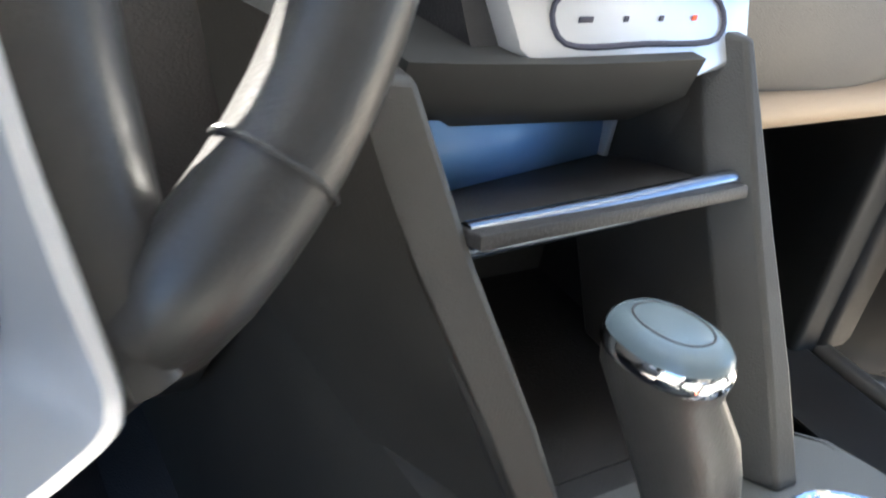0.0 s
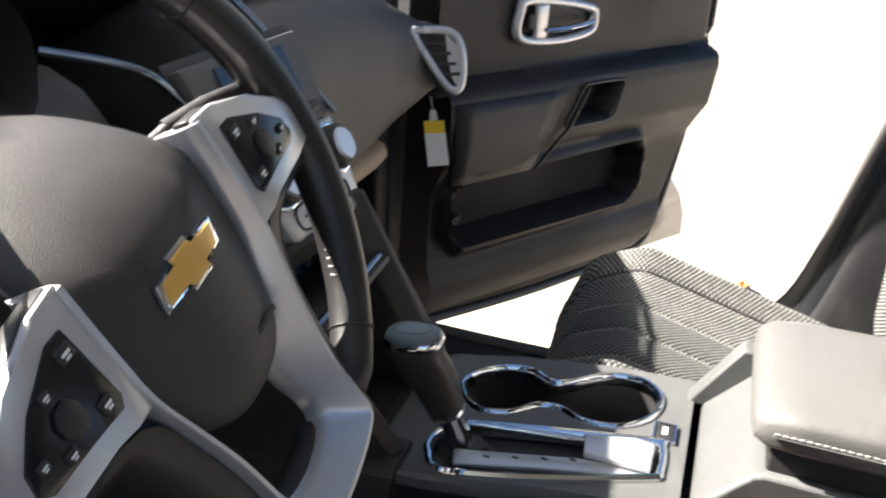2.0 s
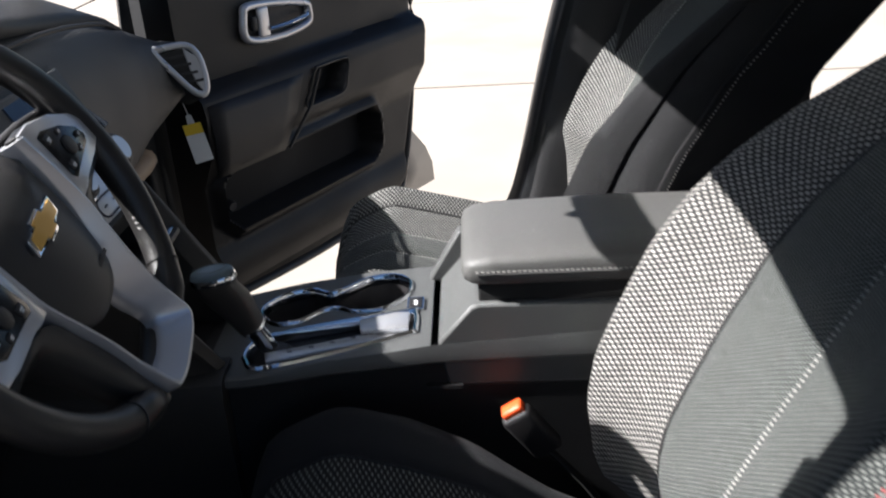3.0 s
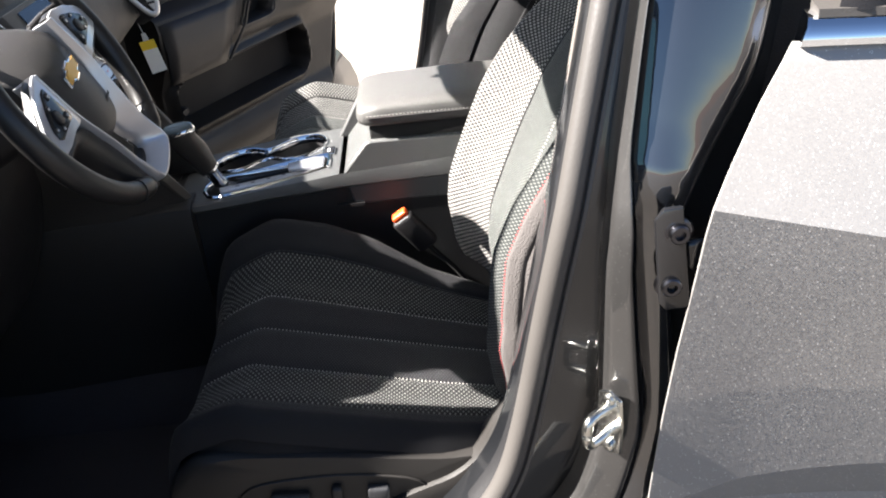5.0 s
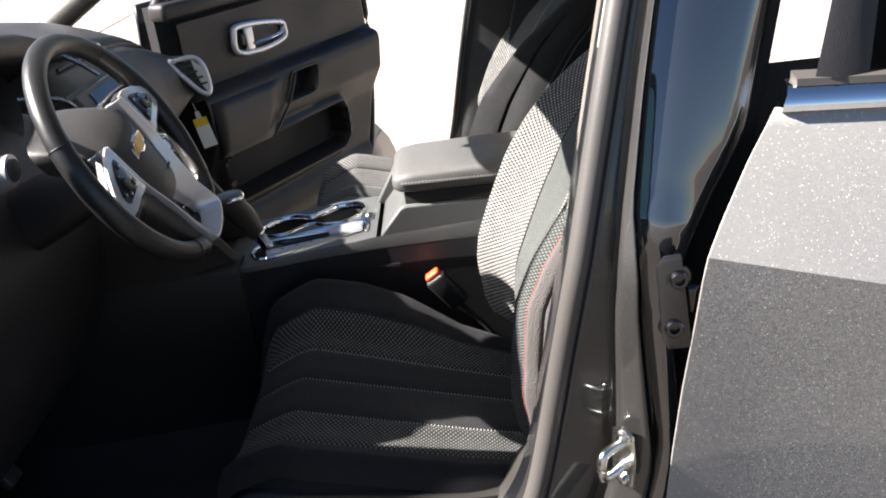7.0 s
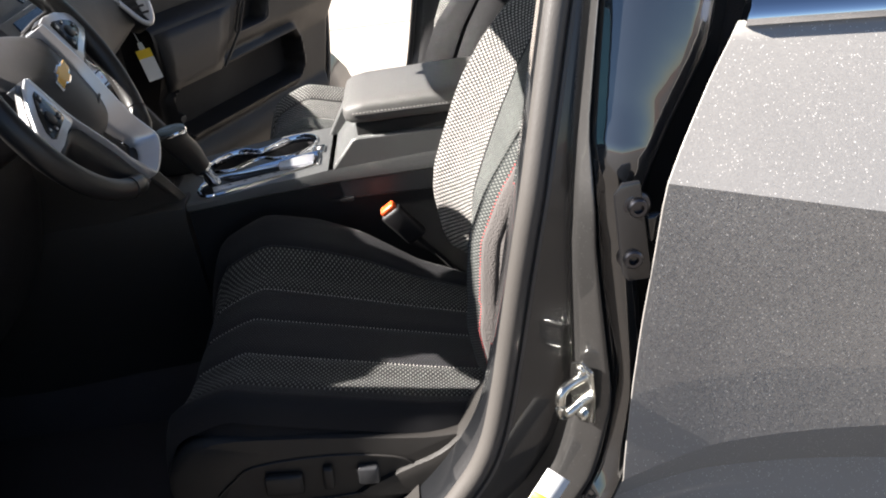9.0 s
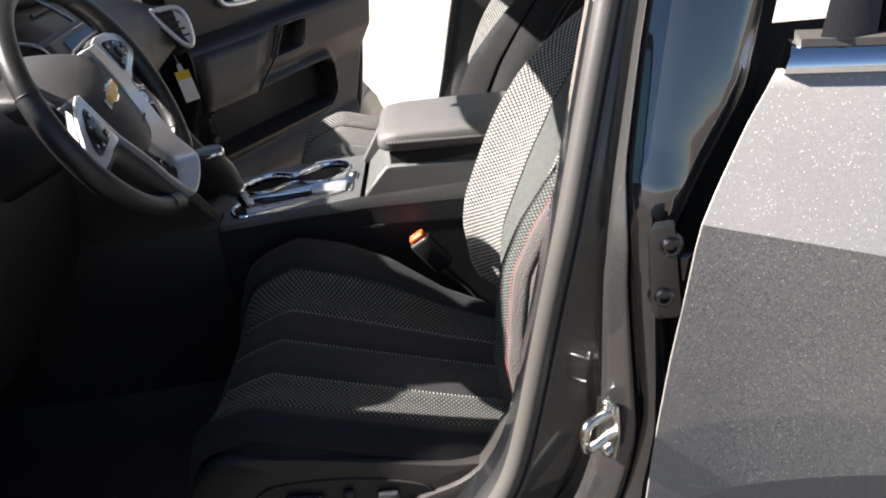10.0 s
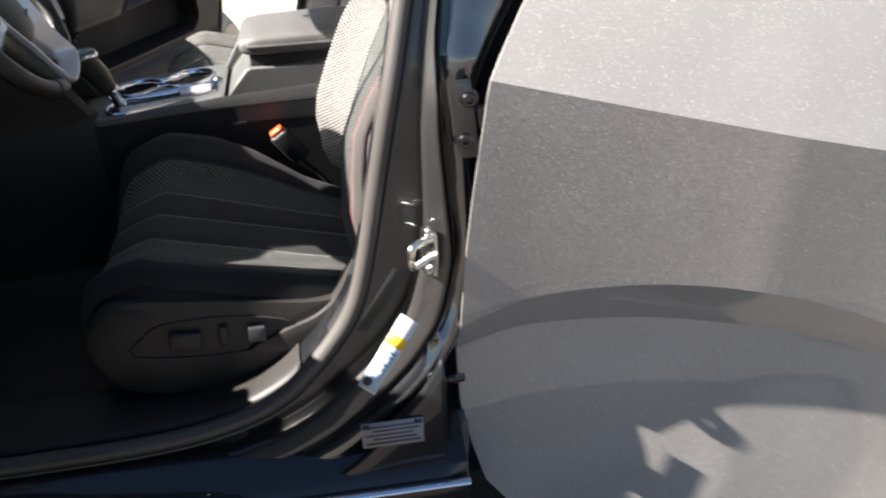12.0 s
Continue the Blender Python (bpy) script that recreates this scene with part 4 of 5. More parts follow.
part("tunnel_side", loft([[Vector((x - 0.02 * t, y, z)) for x, z in ((-0.06, 0.858), (-0.104, 0.858), (-0.118, 0.850), (-0.126, 0.825), (-0.124, 0.76), (-0.118, 0.62), (-0.118, 0.44), (-0.06, 0.44))] for t, y in ((0, 0.425), (0.3, 0.50), (0.7, 0.65), (1, 0.80), (1, 1.05))]), PLASTIC, dash, "dark plastic tunnel side")
part("bay_side", slab([(0.45, 0.845), (0.66, 0.845), (0.66, 1.05), (0.56, 1.05)], (0.072, 0, 0), Y, Z, 0.008), SOFT, dash)
part("bay_floor", slab([(-0.09, 0.42), (0.085, 0.42), (0.09, 0.66), (-0.11, 0.66)], (0, 0, 0.84), X, Y, 0.008), SOFT, dash)
column = part("column_shroud", loft([ring((-0.388, y, z), X, Vector((0, 0.39, 0.92)), a, b, 24, 2.8) for y, z, a, b in ((0.52, 1.160, 0.034, 0.034), (0.54, 1.152, 0.046, 0.044), (0.60, 1.125, 0.050, 0.050), (0.72, 1.075, 0.05, 0.055))]), SOFT, dash, "dark steering column cover")
for s, lab in ((1, "wiper stalk, its tip paled for sunlight"), (-1, "dark turn signal stalk")):
    stalk = part("stalk", tube(smooth_path([(-0.388 + s * 0.035, 0.545, 1.215), (-0.388 + s * 0.10, 0.525, 1.250), (-0.388 + s * 0.150, 0.508, 1.260)], 4), [0.0050 + 0.0002 * k for k in range(9)]), SOFT, column, lab)
    # The right tip is pale because its sunlight is put into the colour.
    part("stalk_tip", tube([(-0.388 + s * 0.150, 0.508, 1.260), (-0.388 + s * 0.165, 0.503, 1.262), (-0.388 + s * 0.176, 0.499, 1.263)], [0.0088, 0.0092, 0.007]), STITCH if s > 0 else SOFT, stalk)
    part("stalk_band", tube([(-0.388 + s * 0.085, 0.5305, 1.243), (-0.388 + s * 0.118, 0.519, 1.2545)], 0.0072), SOFT, stalk)

# ---- steering wheel ----
WC, WN = Vector((-0.396, 0.4725, 1.195)), Vector((0, -0.8978, 0.4404)).normalized()
WV = Vector((0, 0.4404, 0.8978)).normalized()
SPIN = radians(16)
WA = X * math.cos(SPIN) + WV * math.sin(SPIN)
WB = WV * math.cos(SPIN) - X * math.sin(SPIN)
WM = Matrix(((WA.x, WB.x, WN.x, 0), (WA.y, WB.y, WN.y, 0), (WA.z, WB.z, WN.z, 0), (0, 0, 0, 1)))


def on_wheel(a, b, h=0.0):
    return WC + WA * a + WB * b + WN * h


def wheel_slab(outline, h, thick, r=0.003):
    return slab(outline, on_wheel(0, 0, h), WA, WB, thick, r=r)


wheel = root("steering_wheel", WC, "black leather steering wheel with satin silver spokes", "steering wheel")
RIMR, RIMH = 0.184, 0.007


def rim_at(w, r=0.0, h=0.0):
    off = abs((w + math.pi / 2 + math.pi) % (2 * math.pi) - math.pi)
    sink = min(max((0.42 - off) / 0.12, 0), 1)
    sink = sink * sink * (3 - 2 * sink)
    return on_wheel((RIMR + 0.003 * sink + r) * math.cos(w), (RIMR + 0.003 * sink + r) * math.sin(w), RIMH - 0.024 * sink + h)


part("rim", tube([rim_at(2 * math.pi * k / 96) for k in range(96)], [0.0160 + 0.0016 * max(0, math.cos(2 * (2 * math.pi * k / 96))) for k in range(96)], n=20, end=True, up=WN), RIM, wheel, "black leather-wrapped rim")
for w in (2.52, 0.62, -0.95, -2.19):
    part("rim_seam", tube([rim_at(w, 0.0168 * math.cos(q), 0.0168 * math.sin(q)) for q in [k * math.pi / 8 for k in range(16)]], 0.0008, n=5, end=True), SOFT, wheel)
bm = bmesh.new()
for k in range(170):
    w = 2 * math.pi * k / 170
    if abs(math.sin(w) + 0.86) < 0.16:
        continue
    tube([rim_at(w, -0.0152, 0.0050), rim_at(w + 0.010, -0.0164, 0.001), rim_at(w + 0.018, -0.0160, -0.003)], 0.0006, n=4, bm=bm)
part("rim_lacing", bm, RIM, wheel, "black thread along the rim's inner side")
PAD = [(-0.073, 0.064), (-0.058, 0.100), (0.0, 0.112), (0.058, 0.100), (0.073, 0.064), (0.0755, 0.020), (0.070, -0.036), (0.054, -0.076), (0.030, -0.094), (0.0, -0.098), (-0.030, -0.094), (-0.054, -0.076), (-0.070, -0.036), (-0.0755, 0.020)]
PADS = smooth_path_2d(PAD, 4)
part("airbag_cover", loft([[on_wheel(a * s, b * s - 0.010 * (1 - s), max(h - 0.115 * min(max((b * s - 0.030) / 0.085, 0), 1) ** 1.5 - 0.010 * (a * s / 0.075) ** 2, -0.085)) for a, b in PADS] for s, h in ((0.94, -0.05), (0.99, -0.020), (1.0, 0.003), (0.99, 0.009), (0.95, 0.0125), (0.85, 0.015), (0.6, 0.0172), (0.3, 0.018), (0.08, 0.018))]), mat("airbag_plastic", (0.030, 0.028, 0.027), 0.45, grain=0.2, size=900), wheel, "dark grey airbag cover")
part("embossed_mark", rbox(on_wheel(0.030, -0.070, 0.0155), (0.026, 0.0042, 0.0012), 0.0004, WM), SOFT, wheel)
BADGE = [(-0.044, -0.0095), (-0.0135, -0.0095), (-0.0105, -0.0165), (0.0175, -0.0165), (0.0145, -0.0095), (0.038, -0.0095), (0.044, 0.0095), (0.0135, 0.0095), (0.0105, 0.0165), (-0.0175, 0.0165), (-0.0145, 0.0095), (-0.038, 0.0095)]
badge = part("badge", wheel_slab([(0.80 * a, 0.86 * b) for a, b in BADGE], 0.0170, 0.0045, r=0.0012), CHROME, wheel, "gold badge with a chrome border")
part("badge_face", wheel_slab([(0.70 * a, 0.66 * b) for a, b in BADGE], 0.0212, 0.0014, r=0.0005), GOLD, badge)

# the silver frame of the lower spoke: a sharp ridge, and a wide face that falls inward to the opening
SPOKE = [(0.0775, 0.052, 0.072, 0.052, 0.010), (0.0785, 0.012, 0.0715, 0.012, 0.010), (0.0785, -0.028, 0.069, -0.032, 0.008), (0.0665, -0.072, 0.051, -0.078, -0.004), (0.060, -0.100, 0.039, -0.106, -0.016), (0.0565, -0.128, 0.0405, -0.134, -0.015), (0.054, -0.155, 0.0425, -0.152, -0.010), (0.0525, -0.176, 0.040, -0.164, -0.007), (0.0490, -0.1835, 0.033, -0.1705, -0.006), (0.030, -0.1885, 0.018, -0.1745, -0.006), (0.0, -0.190, 0.0, -0.176, -0.006)]
SPOKE = SPOKE + [(-a, b, -c, d, h) for a, b, c, d, h in SPOKE[-2::-1]]


def spoke_ring(st):
    a, b, c, d, low = st
    ux, uy = (a - c), (b - d)
    k = 1 / max(math.hypot(ux, uy), 1e-6)
    top = 0.0205 + 0.006 * min(max((-0.135 - b) / 0.04, 0), 1)
    rows = [(a + ux * k * 0.0032, b + uy * k * 0.0032, -0.010), (a + ux * k * 0.0026, b + uy * k * 0.0026, top - 0.003), (a + ux * k * 0.0012, b + uy * k * 0.0012, top), (a - ux * k * 0.0022, b - uy * k * 0.0022, top)]
    x0, y0 = a - ux * k * 0.0022, b - uy * k * 0.0022
    for t in (0.25, 0.5, 0.75, 1.0):
        rows.append((lerp(x0, c, t), lerp(y0, d, t), lerp(top, low, t ** 0.85)))
    rows += [(c, d, low - 0.010), ((a + c) / 2, (b + d) / 2, -0.020)]
    return [on_wheel(x, y, h) for x, y, h in rows]


stations = [tuple(lerp(p[k], q[k], j / 4) for k in range(5)) for p, q in zip(SPOKE, SPOKE[1:]) for j in range(4)] + [SPOKE[-1]]
stations = [tuple(sum(stations[min(max(i + o, 0), len(stations) - 1)][k] for o in (-1, 0, 1)) / 3 for k in range(5)) for i in range(len(stations))]
lower = part("lower_spoke", loft([spoke_ring(st) for st in stations]), SILVER, wheel, "satin silver lower spoke", angle=38)
# side spokes with button pods, and the black web between each and the lower spoke
for s in (1, -1):
    arm = [(0.0765, 0.052), (0.100, 0.050), (0.135, 0.036), (0.165, 0.018), (0.183, -0.006), (0.184, -0.020), (0.150, -0.0245), (0.110, -0.0265), (0.094, -0.030), (0.0795, -0.032)]
    pod = [(0.092, 0.036), (0.104, 0.036), (0.134, 0.022), (0.154, 0.006), (0.157, -0.006), (0.150, -0.0115), (0.110, -0.0140), (0.094, -0.0165), (0.0895, -0.010)]
    sp = part("side_spoke", wheel_slab([(s * a, b) for a, b in arm[::s]], 0.0135, 0.006, r=0.0025), SILVER, wheel, "satin silver side spoke")
    part("spoke_core", wheel_slab([(s * a, b) for a, b in arm[::s]], 0.0, 0.0134, r=0.0025), RIM, sp, "black body under the silver spoke")
    part("button_pod", wheel_slab([(s * a, b) for a, b in pod[::s]], 0.0185, 0.0026, r=0.001), mat("gloss_black", (0.012, 0.012, 0.013), 0.22), sp, "gloss black button pod")
    part("control_dial", wheel_slab([(s * 0.121 + 0.0085 * x, 0.005 + 0.0095 * y) for x, y in ((-0.5, -1), (0.5, -1), (1, -0.4), (1, 0.4), (0.5, 1), (-0.5, 1), (-1, 0.4), (-1, -0.4))], 0.0210, 0.0030, r=0.001), SOFT, sp)
    for a, b, w in ((0.100, 0.027, 0.011), (0.101, -0.006, 0.010), (0.123, 0.0215, 0.007), (0.132, -0.0065, 0.008), (0.146, 0.002, 0.007)):
        part("button", rbox(on_wheel(s * a, b, 0.0216), (w, w * 0.8, 0.002), 0.001, WM), SOFT, sp)
        part("button_mark", rbox(on_wheel(s * a, b, 0.0228), (w * 0.55, w * 0.14, 0.0006), 0, WM), WHITE, sp)
        part("button_mark", rbox(on_wheel(s * a, b - w * 0.22, 0.0228), (w * 0.34, w * 0.12, 0.0006), 0, WM), WHITE, sp)
    web = [(0.079, -0.030, 0.012), (0.094, -0.031, 0.012), (0.150, -0.027, 0.008), (0.178, -0.024, 0.010)]
    low = [(0.074, -0.182, 0.006), (0.082, -0.150, 0.002), (0.092, -0.105, -0.003), (0.106, -0.068, -0.006), (0.130, -0.046, -0.004), (0.172, -0.040, 0.002)]
    inner = [(0.056, -0.184, 0.014), (0.0575, -0.155, 0.012), (0.061, -0.115, 0.012), (0.070, -0.075, 0.012), (0.090, -0.036, 0.013), (0.172, -0.026, 0.012)]
    rows = []
    for (a, b, h), (c, d, g) in zip(smooth_path(inner, 4), smooth_path(low, 4)):
        rows.append([on_wheel(s * lerp(a, c, t), lerp(b, d, t), lerp(h, g, t) + 0.006 * math.sin(math.pi * t) - drop) for t, drop in ((0, 0), (0.3, 0), (0.6, 0), (0.85, 0.001), (1.0, 0.006), (1.0, 0.018), (0, 0.022))])
    part("spoke_web", loft(rows), RIM, sp, "black leather web beside the spoke")

# ---- center console ----
console = root("center_console", (0.03, 0.1, 0.42), "grey plastic center console with chrome trimmed cup holders", "center console")
TOPZ = lambda y: 0.853 + 0.062 * (0.38 - y)
CUPS = smooth_path_2d([(0.069, 0.409), (0.032, 0.384), (0.034, 0.348), (0.060, 0.318), (0.062, 0.291), (0.047, 0.265), (0.050, 0.225), (0.080, 0.194), (0.122, 0.189), (0.150, 0.213), (0.147, 0.255), (0.117, 0.292), (0.111, 0.315), (0.127, 0.340), (0.123, 0.372), (0.099, 0.400)], 4)
GATE = [(-0.068, 0.402), (-0.050, 0.408), (-0.022, 0.402), (-0.002, 0.372), (0.031, 0.196), (0.027, 0.178), (-0.020, 0.176), (-0.030, 0.186), (-0.067, 0.29), (-0.088, 0.382)]
PLATE = [(-0.104, 0.475), (0.10, 0.475), (0.135, 0.44), (0.158, 0.36), (0.174, 0.25), (0.174, 0.152), (-0.064, 0.152), (-0.072, 0.20), (-0.080, 0.29), (-0.091, 0.34), (-0.100, 0.40)]


def filled(loops, height):
    """A flat sheet inside the first outline, less the others, at a height that height(y) gives."""
    bm = bmesh.new()
    edges = []
    for pts in loops:
        vs = [bm.verts.new((a, b, 0)) for a, b in pts]
        edges += [bm.edges.new((vs[i], vs[(i + 1) % len(vs)])) for i in range(len(vs))]
    bmesh.ops.triangle_fill(bm, edges=edges, use_beauty=True)
    for v in bm.verts:
        v.co.z = height(v.co.y)
    return bm


def wall(loop, z_top, z_bottom, shrink=1.0):
    """A wall down from a closed outline."""
    cx, cy = sum(p[0] for p in loop) / len(loop), sum(p[1] for p in loop) / len(loop)
    return loft([[Vector((a, b, z_top(b))) for a, b in loop], [Vector((lerp(cx, a, shrink), lerp(cy, b, shrink), z_bottom)) for a, b in loop]], cap=False)


CONSOLE = mat("grey_console_plastic", (0.080, 0.082, 0.081), 0.45, grain=0.25, size=800)
part("top_plate", filled([PLATE, CUPS, GATE], TOPZ), CONSOLE, console, "grey console top plate")
sides = [(-0.104, 0.475), (0.10, 0.475), (0.135, 0.44), (0.158, 0.36), (0.174, 0.25), (0.174, 0.152), (0.155, -0.40), (-0.062, -0.40), (-0.064, 0.152), (-0.072, 0.20), (-0.080, 0.29), (-0.091, 0.34), (-0.100, 0.40)]
part("side_shell", loft([[Vector((lerp(0.03, a, f), b, (TOPZ(b) if z is None else z + 0.02 * (0.2 - b))) ) for a, b in sides] for f, z in ((1.0, None), (1.035, 0.853), (1.04, 0.842), (0.98, 0.836))], cap=False), CONSOLE, console)
part("base", loft([[Vector((lerp(0.03, a, 0.97), b, z)) for a, b in sides] for z in (0.85, 0.6, 0.42)], cap=False), PILLAR, console, "dark lower console side")


def bezel(outline, out, inn, high):
    """A faceted band that follows a closed outline on the console's top."""
    k = len(outline)
    area = sum(outline[i][0] * outline[(i + 1) % k][1] - outline[(i + 1) % k][0] * outline[i][1] for i in range(k))
    rows = []
    for i, (a, b) in enumerate(outline):
        t = (Vector(outline[(i + 1) % k]) - Vector(outline[i - 1])).normalized()
        n = Vector((t.y, -t.x)) * (1 if area > 0 else -1)
        rows.append([Vector((a + n.x * d, b + n.y * d, TOPZ(b) + h)) for d, h in ((out, -0.002), (out * 0.9, high * 0.5), (out * 0.35, high), (-inn * 0.2, high * 0.9), (-inn, high * 0.1), (-inn, -0.010))])
    return loft(rows, end=True)


ringp = part("cup_holder_trim", bezel(CUPS, 0.0052, 0.0030, 0.0055), CHROME, console, "chrome cup holder trim", angle=42)
part("cup_well", wall(CUPS, TOPZ, 0.775, 0.9), SOFT, ringp)
part("cup_floor", filled([[(lerp(0.090, a, 0.92), lerp(0.297, b, 0.92)) for a, b in CUPS]], lambda y: 0.776), SOFT, ringp)
gatep = part("shift_gate", bezel(smooth_path_2d(GATE, 3), 0.0060, 0.0040, 0.0060), CHROME, console, "chrome shift gate surround", angle=34)
part("gate_well", wall(GATE, TOPZ, 0.83, 0.96), SOFT, gatep)
part("gate_floor", filled([[(lerp(-0.03, a, 0.97), lerp(0.29, b, 0.97)) for a, b in GATE]], lambda y: TOPZ(y) - 0.012), SOFT, gatep)
part("gate_plate", filled([[(-0.018, 0.252), (0.012, 0.256), (0.026, 0.205), (0.022, 0.184), (-0.022, 0.184)]], lambda y: TOPZ(y) + 0.003), SILVER, gatep, "satin silver gate cover", solid=0.008, bevel=0.002)
part("left_rail", slab([(-0.080, 0.374), (-0.058, 0.380), (-0.022, 0.255), (-0.010, 0.19), (-0.024, 0.186), (-0.052, 0.29)], (0, 0, TOPZ(0.28) - 0.004), X, Y, 0.006, r=0.002), SILVER, gatep)
part("right_rail", slab([(-0.012, 0.388), (-0.002, 0.370), (0.020, 0.25), (0.010, 0.25)], (0, 0, TOPZ(0.3) - 0.004), X, Y, 0.008, r=0.002), CHROME, gatep)
for k in range(4):
    part("gear_letter", rbox((-0.058 + 0.0105 * k, 0.345 - 0.028 * k, TOPZ(0.3) + 0.0028), (0.004, 0.007, 0.001), 0), INK, gatep)
LB, LT = Vector((-0.034, 0.371, 0.842)), Vector((-0.066, 0.432, 0.990))
LW = (LT - LB).normalized()
LV = (Y - LW * Y.dot(LW)).normalized()
LU = LV.cross(LW)
CAPN = Vector((0.02, 0.13, 0.99)).normalized()
CAPU = Y.cross(CAPN).normalized()
CAPV = CAPN.cross(CAPU)
CAPC = Vector((-0.0665, 0.4280, 0.9825))


def on_lever(t, a, b, n=28, power=2.4, tilt=0.0, du=0.0, dv=0.0):
    """A ring round the lever, t of the way up; tilt leans it towards the slanted cap."""
    u, v = (LU * (1 - tilt) + CAPU * tilt).normalized(), (LV * (1 - tilt) + CAPV * tilt).normalized()
    return ring(LB + (LT - LB) * t + LU * du + LV * dv, u, v, a, b, n, power)


def on_cap(h, a, b):
    """A ring on the slanted head of the knob, h above its band."""
    return ring(CAPC + CAPN * h, CAPU, CAPV, a * 0.92, b * 0.89, 32, 2.3)


lever = part("gear_lever", loft([on_lever(t, a, b, power=3.2) for t, a, b in ((0.0, 0.0125, 0.011), (0.20, 0.0125, 0.011), (0.30, 0.0135, 0.0125), (0.36, 0.016, 0.015))]), CHROME, console, "gear lever with a chrome stem and dark knob")
part("stem_boot", loft([ring(Vector((-0.034, 0.373, z)), X, Y, r, r * 1.5, 18) for z, r in ((0.835, 0.026), (0.848, 0.020), (0.856, 0.014))]), SOFT, lever)
part("collar", loft([on_lever(t, a, b) for t, a, b in ((0.345, 0.0165, 0.0165), (0.36, 0.0190, 0.0190), (0.385, 0.0188, 0.0188))]), CHROME, lever)
part("knob_grip", loft([on_lever(t, a, b, n=32, tilt=k, dv=d) for t, a, b, k, d in ((0.375, 0.0180, 0.0180, 0, 0), (0.45, 0.0190, 0.0200, 0, 0), (0.58, 0.0205, 0.0232, 0.1, -0.001), (0.70, 0.0216, 0.0268, 0.5, 0.001))] + [on_cap(h, a, b) for h, a, b in ((-0.012, 0.0234, 0.0318), (-0.004, 0.0238, 0.0332))]), mat("knob_leather", (0.034, 0.031, 0.028), 0.38, grain=0.15, size=600), lever, "dark leather gear knob")
part("knob_ring", loft([on_cap(h, a, b) for h, a, b in ((-0.0045, 0.0236, 0.0332), (-0.002, 0.0248, 0.0344), (0.003, 0.0246, 0.0340), (0.005, 0.0236, 0.0328))]), CHROME, lever, "chrome knob band")
cap_ = part("knob_cap", loft([on_cap(h, a, b) for h, a, b in ((0.0045, 0.0238, 0.0330), (0.008, 0.0230, 0.0320), (0.0115, 0.0200, 0.0285), (0.0132, 0.0150, 0.0220), (0.0138, 0.0070, 0.0110))]), mat("slate_cap", (0.10, 0.13, 0.15), 0.25), lever, "slate grey knob cap")
part("cap_groove", tube(on_cap(0.0130, 0.0145, 0.0210), 0.0007, n=5, end=True), SOFT, cap_)
sw = part("console_switch", rbox((0.051, 0.177, TOPZ(0.17) + 0.001), (0.028, 0.018, 0.006), 0.002, pose(0, 0, 0, -3.5)), SOFT, console)
part("switch_frame", tube([(0.051 + a, 0.177 + b, TOPZ(0.17) + 0.003) for a, b in ((-0.016, -0.011), (0.016, -0.011), (0.016, 0.011), (-0.016, 0.011))], 0.002, n=6, end=True), CHROME, sw)
part("switch_mark", rbox((0.051, 0.177, TOPZ(0.17) + 0.0048), (0.014, 0.005, 0.0008), 0), WHITE, sw)
# arm rest and its base, with a tray in front
part("armrest_base", loft([[Vector((x, y, z)) for y, z in ((0.130, 0.80), (0.142, 0.862), (0.141, 0.870), (0.096, 0.922), (0.085, 0.926), (-0.40, 0.922), (-0.40, 0.80))] for x in (-0.063, -0.058, 0.124, 0.128)]), CONSOLE, console, bevel=0.004)
part("tray_wall", loft([[Vector((x, y, z)) for y, z in ((0.162, 0.862), (0.112, 0.946), (0.08, 0.946), (0.08, 0.80), (0.162, 0.80))] for x in (0.128, 0.155)]), CONSOLE, console, bevel=0.003)
part("tray", loft([[Vector((x, y, z)) for x, y in ((-0.060, 0.153), (0.128, 0.153), (0.128, 0.128), (-0.060, 0.128))] for z in (0.866, 0.80)], cap=False), SOFT, console)
part("tray_floor", rbox((0.03, 0.136, 0.803), (0.2, 0.05, 0.006), 0), SOFT, console)
part("console_rear", rbox((0.04, -0.41, 0.66), (0.2, 0.03, 0.5), 0.01), PLASTIC, console)


def lid_ring(y, w, z0, z1, drop=0.0):
    c = Vector((0.038, y, (z0 + z1) / 2 - drop))
    return ring(c, X, Z, w, (z1 - z0) / 2, 32, 4.2)


lid = part("armrest", loft([lid_ring(*q) for q in ((0.106, 0.080, 0.962, 0.978), (0.102, 0.094, 0.953, 0.986), (0.090, 0.102, 0.948, 0.993), (0.06, 0.104, 0.946, 0.998), (-0.1, 0.105, 0.946, 1.002), (-0.3, 0.105, 0.946, 1.000), (-0.37, 0.10, 0.948, 0.992), (-0.385, 0.085, 0.955, 0.98))]), LEATHER, console, "grey vinyl padded armrest")
# Black block stands for the shade in the gap under the lid.
part("lid_gap_shade", rbox((0.040, -0.15, 0.935), (0.186, 0.47, 0.034), 0.004), RECESS, lid)
for k in range(64):
    y = 0.085 - 0.0068 * k
    part("stitch", rbox((-0.0665, y, 0.9745), (0.0016, 0.0042, 0.0016), 0), STITCH, lid)
part("piping", tube([(-0.0662, 0.088, 0.9715), (-0.0672, -0.1, 0.972), (-0.0665, -0.36, 0.971)], 0.0014, n=6), LEATHER, lid)
buckle = root("seat_belt_buckle", (-0.108, 0.035, 0.70), "black seat belt buckle with a red release button", "buckle")
BM = pose(0, 0, 0, -35, -8, 0)
part("housing", rbox((-0.105, 0.020, 0.752), (0.024, 0.045, 0.085), 0.008, BM), SOFT, buckle)
part("release_button", rbox((-0.108, 0.045, 0.790), (0.020, 0.032, 0.014), 0.004, BM), ORANGE, buckle, "red release button")
